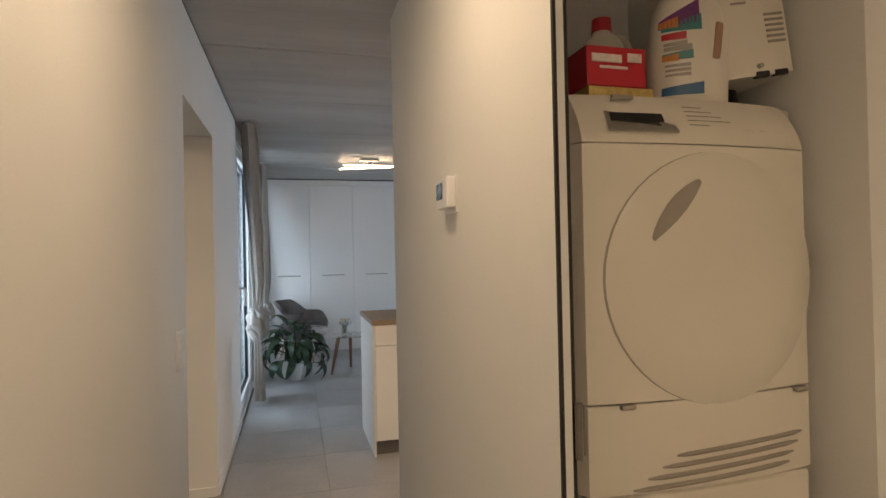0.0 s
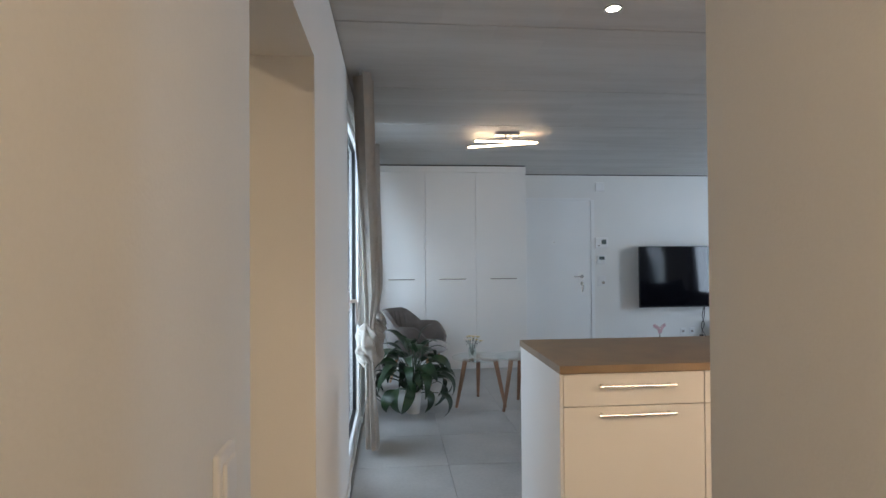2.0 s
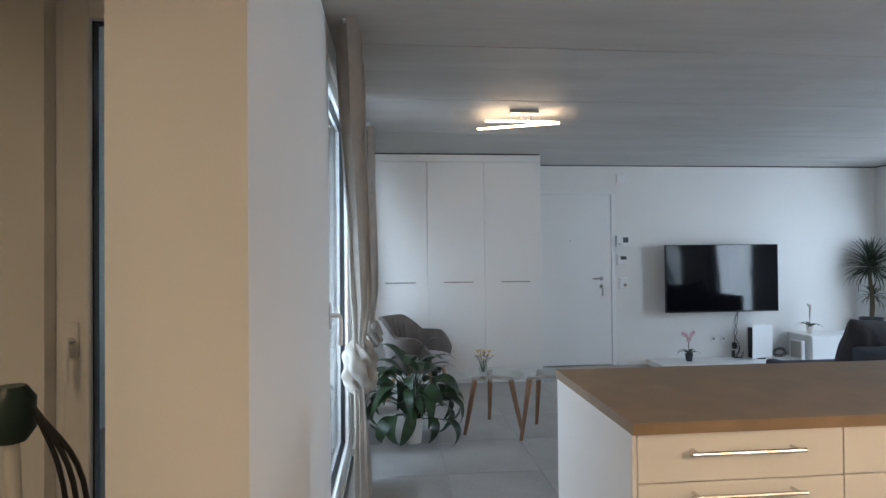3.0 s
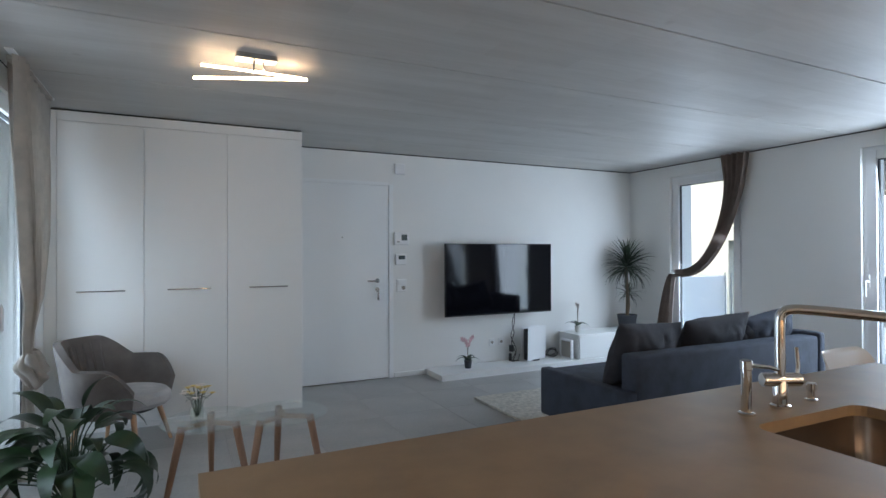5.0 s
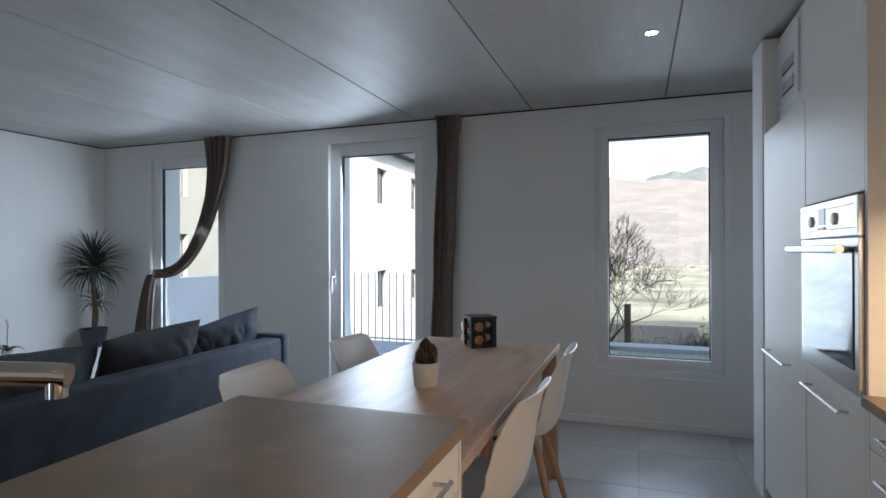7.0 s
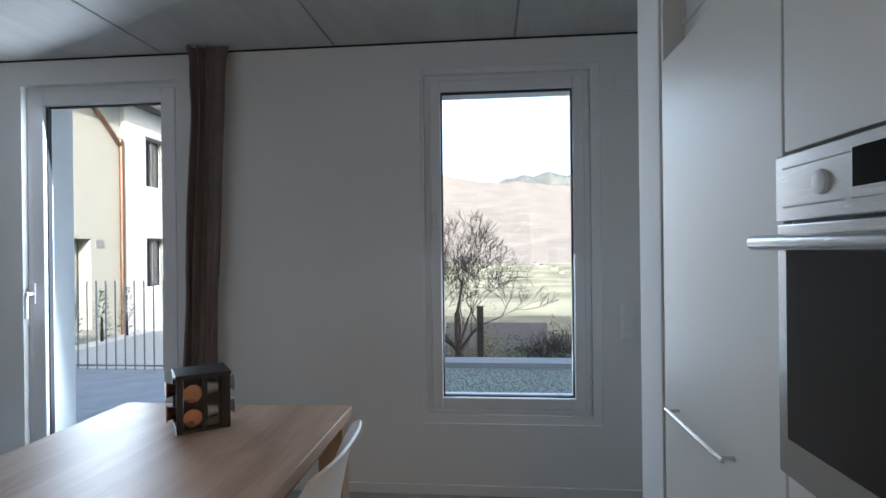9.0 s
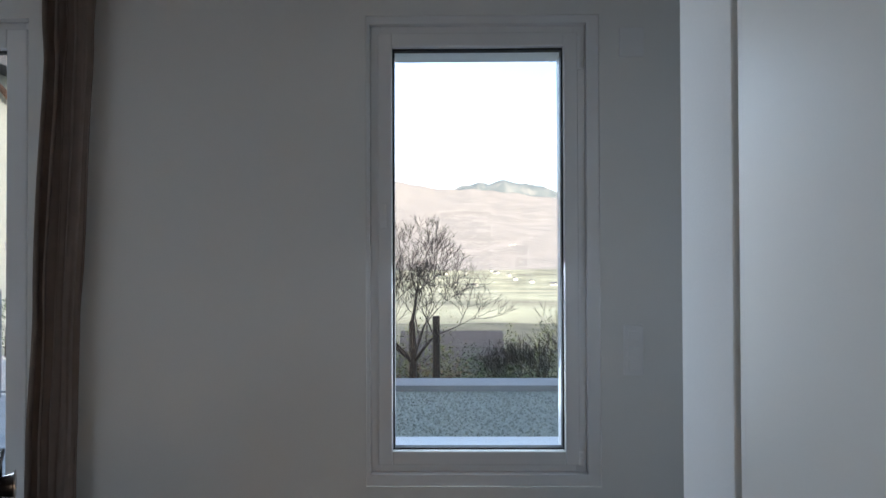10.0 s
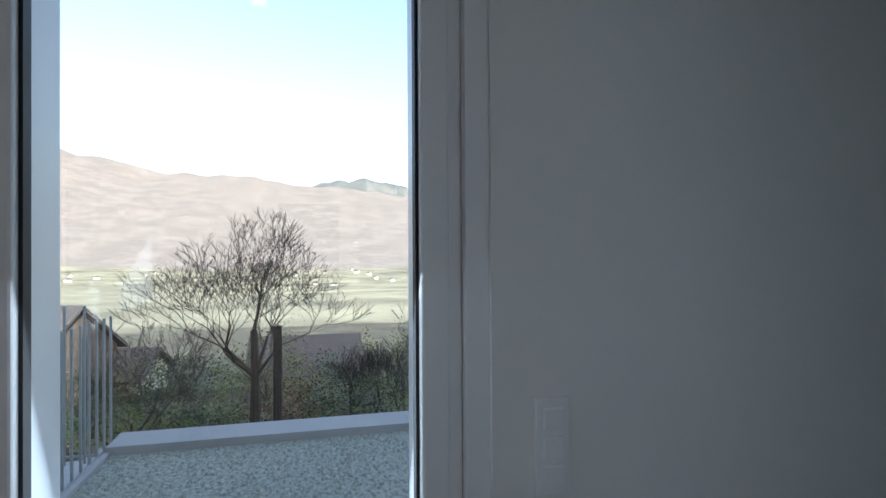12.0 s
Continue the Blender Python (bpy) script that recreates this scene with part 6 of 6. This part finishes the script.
_w2 = part("wall", wall_y(12.6, 12.9, 6.0, 15.9, 9.0, [(10.2, 11.0, 6.5, 7.6), (10.2, 11.0, 4.6, 5.7), (13.05, 14.9, 3.6, 5.65)]), RENDERC, nb, "cream rendered wall")
_w2.location = (0, 0, -4)
part("core", box(6.0, 26, 13.0, 20, -4, 5), RENDERW, nb)
part("roof", box(5.6, 26.4, 12.1, 20.4, 5.0, 5.25, 0.02), ROOFT, nb)
for a, b, lo, hi in _holes:
    house_window(nb, (a + b) / 2, lo, b - a - 0.12, hi - lo - 0.06, 12.66 if a > 16 else 12.74)
part("porch_back", box(13.0, 15.0, 12.95, 12.99, -0.5, 1.8), RENDERC, nb)
_ed = part("entrance_door", box(14.15, 14.85, 12.89, 12.95, -0.40, 1.62, 0.01), WFRAME, nb, "dark entrance door")
part("pull_bar", tube([(14.28, 12.84, 0.1), (14.28, 12.84, 1.1)], 0.02, 8), GALV, _ed)
part("number_plate", box(15.05, 15.3, 12.58, 12.598, 1.45, 1.63), WFRAME, nb)
part("downpipe", tube(smooth_path([(14.5, 12.5, 4.9), (15.1, 12.5, 4.5), (15.72, 12.5, 3.95), (15.82, 12.5, 3.6), (15.82, 12.5, -2.0)], 5), 0.055, 10), COPPIPE, nb, "copper rainwater pipe", True)
part("planter", box(12.6, 15.4, 11.2, 11.6, -1.6, -0.45, 0.02), RENDERW, nb)
for k in range(3):
    t = thing("conifer", "small dark green potted conifer by the entrance", "tree", (12.9 + 0.75 * k, 11.4, -0.46), 40 * k, "conifers by the entrance")
    rng = random.Random(k)
    bl = []
    for q in range(260):
        f = rng.random()
        a, r = rng.uniform(0, 6.28), 0.24 * (1 - f) ** 0.8 * rng.uniform(0.75, 1.1) + 0.02
        bl.append(moved(leaf(0.11, 0.03, 0.5, 0.2, 2), pose(r * 0.6 * math.cos(a), r * 0.6 * math.sin(a), 0.06 + 0.95 * f, 0, -40, math.degrees(a))))
    part("crown", join(*bl), HEDGE, t)
    part("trunk", cyl(0.03, 0.02, 0, 0.5, 8), BARK, t)


# ---- trees, bushes and far houses ----
def bare_tree(name, label, at, height, spread, seed, depth=6, trunk=0.14, mat=BARK, bole=0.30, limb=0.2):
    rng = random.Random(seed)
    t = thing(name, label, "tree", at)
    main, fine = [], []

    def grow(p, d, length, r, level):
        pts, rad = [p], [r]
        for k in range(3):
            d = (d + Vector((rng.uniform(-1, 1), rng.uniform(-1, 1), rng.uniform(-0.4, 0.7))) * 0.17).normalized()
            p = p + d * length / 3
            pts.append(p)
            rad.append(r * (1 - 0.13 * (k + 1)))
        (main if level < 2 else fine).append(tube(pts, rad, 8 if level < 2 else (5 if level < 4 else 3)))
        if level >= depth:
            return
        for k in range(5 if level == 0 else (3 if level < 4 or rng.random() < 0.4 else 2)):
            side = Vector((rng.uniform(-1, 1), rng.uniform(-1, 1), rng.uniform(-0.15, 0.75)))
            nd = (d * 0.75 + side.normalized() * spread).normalized()
            q = pts[-1] if k == 0 else pts[-1 - rng.randint(0, 1)]
            grow(q, nd, (height * limb if level == 0 else length) * rng.uniform(0.68, 0.90), max(0.006, rad[-1] * rng.uniform(0.58, 0.74)), level + 1)

    grow(Vector((0, 0, 0)), Vector((0.03, 0, 1)), height * bole, trunk, 0)
    part("trunk", join(*main), mat, t, "", True)
    part("branches", join_many(fine), mat, t, "fine bare twigs")
    return t


def join_many(bms):
    v, f = [], []
    for b in bms:
        n = len(v)
        b.verts.index_update()
        v += [q.co.copy() for q in b.verts]
        f += [[n + q.index for q in fc.verts] for fc in b.faces]
        b.free()
    out = bmesh.new()
    vs = [out.verts.new(c) for c in v]
    for fc in f:
        out.faces.new([vs[i] for i in fc])
    return out


def leaf_cloud(rng, n, rx, ry, rz, size):
    """Many small folded leaves in an uneven cloud of clumps."""
    v, f = [], []
    clumps = [(rng.gauss(0, rx * 0.5), rng.gauss(0, ry * 0.5), abs(rng.gauss(0.4, 0.33)) * rz, rng.uniform(0.15, 0.4)) for _ in range(max(8, n // 70))]
    for _ in range(n):
        c = rng.choice(clumps)
        p = Vector((c[0] + rng.gauss(0, c[3] * rx * 0.6), c[1] + rng.gauss(0, c[3] * ry * 0.6), max(0.02, c[2] + rng.gauss(0, c[3] * rz * 0.5))))
        m = pose(*p, rng.uniform(-60, 60), rng.uniform(-60, 60), rng.uniform(0, 360))
        s = size * rng.uniform(0.6, 1.4)
        k = len(v)
        v += [m @ Vector(q) for q in ((0, 0, 0), (s * 0.5, s * 0.32, 0.05 * s), (s, 0, 0), (s * 0.5, -s * 0.32, 0.05 * s))]
        f += [(k, k + 1, k + 2), (k, k + 2, k + 3)]
    out = bmesh.new()
    vs = [out.verts.new(q) for q in v]
    for t in f:
        out.faces.new([vs[i] for i in t])
    return out


def bush(at, rx, ry, rz, n, mat, label, seed, size=0.09):
    rng = random.Random(seed)
    t = thing("bush", label, "bush", at)
    part("foliage", leaf_cloud(rng, n, rx, ry, rz, size), mat, t)
    st = [tube([(0, 0, -0.1), (rng.uniform(-0.3, 0.3) * rx, rng.uniform(-0.3, 0.3) * ry, rz * 0.4), (rng.uniform(-0.8, 0.8) * rx, rng.uniform(-0.8, 0.8) * ry, rz * rng.uniform(0.6, 1.0))], [0.02, 0.013, 0.005], 5) for _ in range(14)]
    part("stems", join_many(st), BARK, t)
    return t


bare_tree("bare_tree", "large bare fruit tree with fine spreading twigs", (20.0, 4.55, -4.2), 7.8, 0.72, 14, 7, 0.15, BARK, 0.46, 0.175)
bare_tree("bare_tree", "bare shrub-like tree with thin twigs", (18.5, 7.0, -4.1), 5.0, 0.8, 21, 6, 0.08)
bare_tree("bare_tree", "bare shrub-like tree with thin twigs", (22.0, 2.0, -4.6), 3.8, 0.55, 33, 5, 0.06)
for k, (x, y, h) in enumerate(((21.5, 0.4, 4.6), (22.5, -0.7, 5.0), (21.0, -1.6, 4.2), (24.0, -2.6, 5.0), (23.0, 1.2, 4.2))):
    t = bare_tree("slender_tree", "slender sapling with sparse yellow-green leaves", (x, y, -4.7), h, 0.42, 40 + k, 5, 0.06)
    part("sparse_leaves", moved(leaf_cloud(random.Random(k), 420, 1.0, 1.0, h * 0.6, 0.07), Matrix.Translation((0, 0, h * 0.35))), SAPL, t)
for k, (x, y, rx, rz, m, lab) in enumerate(((15.5, 3.2, 1.3, 1.4, BUSH, "green and yellow garden bush"), (16.0, 1.6, 1.3, 1.2, BUSHR, "rusty autumn bush in the garden"), (15.0, 5.0, 1.2, 1.1, BUSHR, "rusty autumn bush in the garden"), (18.0, 0.2, 1.5, 1.5, BUSH, "green and yellow garden bush"),
                                         (19.0, -1.8, 1.6, 1.6, BUSH, "green and yellow garden bush"), (24.0, 7.5, 1.8, 1.5, BUSH, "green and yellow garden bush"), (26.0, 10.5, 2.2, 1.8, HEDGE, "dark green garden bush"), (17.0, -3.0, 1.5, 1.4, BUSHR, "rusty autumn bush in the garden"), (24, 4.0, 2.2, 1.6, BUSHR, "rusty autumn bush in the garden"), (23, 6.3, 2.0, 1.5, HEDGE, "dark green garden bush"), (21, 2.2, 1.8, 1.7, HEDGE, "dark green garden bush"), (17.5, 8.6, 1.6, 1.2, BUSHR, "rusty autumn bush in the garden"), (27, 1.5, 2.4, 1.8, HEDGE, "dark green garden bush"), (33, 9.0, 2.6, 2.0, HEDGE, "dark green garden bush"), (30, 5.0, 2.5, 2.2, BUSH, "green and yellow garden bush"), (29, -1.0, 2.5, 2.4, BUSH, "green and yellow garden bush"), (20.0, 9.5, 1.3, 1.0, HEDGE, "dark green garden bush"))):
    bush((x, y, land(x, y)), rx, rx, rz, 3400, m, lab, 60 + k, 0.045 + 0.002 * x)
bush((-2.75, 5.6, 2.85), 0.5, 1.6, 1.9, 3800, HEDGE, "dense green hedge above the retaining wall", 90, 0.09)
bush((-2.75, 8.4, 2.85), 0.5, 1.6, 1.9, 3200, HEDGE, "dense green hedge above the retaining wall", 91, 0.09)
bush((-2.95, 10.4, 2.9), 0.6, 1.4, 2.2, 3800, HEDGE, "dense green hedge above the retaining wall", 93, 0.11)
bush((-1.9, 7.6, -0.03), 0.3, 0.5, 0.6, 900, HEDGE, "low green shrub in the yard", 92, 0.07)


def far_house(name, label, at, turn, lx, ly, wall_h, ridge, wmat):
    h = thing(name, label, "house", at, turn)
    part("wall", box(-lx / 2, lx / 2, -ly / 2, ly / 2, -4, wall_h), wmat, h)
    for s in (-1, 1):
        part("gable", loft([[(s * lx / 2 - 0.15 * s, -ly / 2, wall_h), (s * lx / 2 - 0.15 * s, ly / 2, wall_h), (s * lx / 2 - 0.15 * s, 0, ridge)], [(s * lx / 2, -ly / 2, wall_h), (s * lx / 2, ly / 2, wall_h), (s * lx / 2, 0, ridge)]]), wmat, h)
    slope = math.degrees(math.atan2(ridge - wall_h, ly / 2))
    length = math.hypot(ridge - wall_h, ly / 2) + 0.45
    for s in (-1, 1):
        r = part("roof", moved(box(-lx / 2 - 0.35, lx / 2 + 0.35, 0.0, length, -0.10, 0.0), pose(0, 0, ridge + 0.06, -slope if s > 0 else slope, 0, 0) @ (Matrix.Identity(4) if s > 0 else Matrix.Rotation(0, 4, "Z") @ Matrix.Diagonal((1, -1, 1, 1)))), ROOFT, h)
        n = int(length / 0.30)
        me = None
        for k in range(n):
            m = pose(0, 0, ridge + 0.06, -slope if s > 0 else slope) @ Matrix.Translation((0, s * (0.30 * k + 0.16), 0.02))
            if me is None:
                o = part("slate_course", moved(box(-lx / 2 - 0.36, lx / 2 + 0.36, -0.17, 0.17, -0.02, 0.03, 0.008, 1), pose(0, 0, 0, -7 * s)), ROOFT, r)
                me = o.data
            else:
                o = new("slate_course", me)
                o.parent = r
            o.matrix_basis = m
    for k in range(2):
        p = part("window", box(-lx / 4 + k * lx / 2 - 0.4, -lx / 4 + k * lx / 2 + 0.4, -ly / 2 - 0.03, -ly / 2 + 0.05, wall_h - 1.5, wall_h - 0.4), WFRAME, h)
        part("pane", box(-lx / 4 + k * lx / 2 - 0.32, -lx / 4 + k * lx / 2 + 0.32, -ly / 2 - 0.04, -ly / 2 - 0.02, wall_h - 1.42, wall_h - 0.48), DARKWIN, p)
    return h


far_house("stone_house", "old stone cottage with a grey slate roof", (38.0, 3.4, -7.0), 90, 5.6, 5.0, 1.6, 3.5, STONEW)
far_house("stone_house", "old stone house with a grey slate roof", (33.0, 15.6, -5.6), 75, 5.0, 6.0, 2.6, 4.6, STONEW)
far_house("stone_house", "little pale barn with a grey corrugated roof", (36.0, 12.4, -6.7), 80, 3.0, 3.4, 2.2, 3.2, RENDERC)
far_house("stone_house", "small stone barn with a grey roof", (44.0, 18.5, -7.0), 10, 4.0, 5.0, 2.2, 4.0, STONEW)
for k in range(44):
    rng = random.Random(200 + k)
    x, y = rng.uniform(700, 1400), rng.uniform(-350, 700)
    h = thing("valley_house", "small pale house far down in the valley", "house", (x, y, land(x, y) - 0.5), rng.uniform(0, 90), "houses in the valley")
    part("wall", box(-4, 4, -3.5, 3.5, 0, 4.5), RENDERC, h)
    part("roof", loft([[(-4.4, -3.9, 4.5), (4.4, -3.9, 4.5), (4.4, 3.9, 4.5), (-4.4, 3.9, 4.5)], [(-4.4, -0.1, 6.6), (4.4, -0.1, 6.6), (4.4, 0.1, 6.6), (-4.4, 0.1, 6.6)]]), ROOFT, h)
setting("garden_path", sheet(lambda u, v: (12.5 + 11 * u, 5.6 + 4.2 * v + 0.5 * math.sin(5 * u), land(12.5 + 11 * u, 5.6 + 4.2 * v) + 0.12 + 0.05 * noise.noise(Vector((u * 30, v * 14, 2)))), 40, 18), GRAVEL, "rubble-strewn grey ground between the gardens")
bush((17.5, 10.4, land(17.5, 10.4)), 0.9, 0.9, 0.8, 1600, SAPL, "bright yellow-green low bush beside the rubble", 97, 0.07)
t = thing("wooden_post", "weathered wooden post in the garden", "post", (15.4, 3.84, land(15.4, 3.84)))
part("shaft", cyl(0.085, 0.075, -0.3, 0.06 - land(15.4, 3.84), 10), BARK, t)
for k in range(9):
    y = -3.0 + 1.5 * k
    t = thing("fence_post", "short dark garden fence post", "post", (15.8, y, land(15.8, y)), 0, "garden fence posts")
    part("shaft", cyl(0.05, 0.045, -0.2, 1.0, 8), BARK, t)

# ---- floor tiles ----
_tw, _tl = 0.60, 0.60
_me = None
for i in range(-5, 12):
    for j in range(-3, 16):
        x0, y0 = -0.20 + i * _tw, 0.0 + j * _tl
        if x0 + _tw < -2.7 or x0 > 6.35 or y0 + _tl < -1.3 or y0 > 9.2 or (x0 < -0.5 and y0 > 4.5) or (1.3 < x0 < 5.2 and y0 < 1.7):
            continue
        if _me is None:
            o = part("floor_tile", box(0.0012, _tw - 0.0012, 0.0012, _tl - 0.0012, -0.010, 0.0, 0.0008, 1), TILE, floor)
            _me = o.data
        else:
            o = new("floor_tile", _me)
            o.parent = floor
        o.location = (x0, y0, 0)
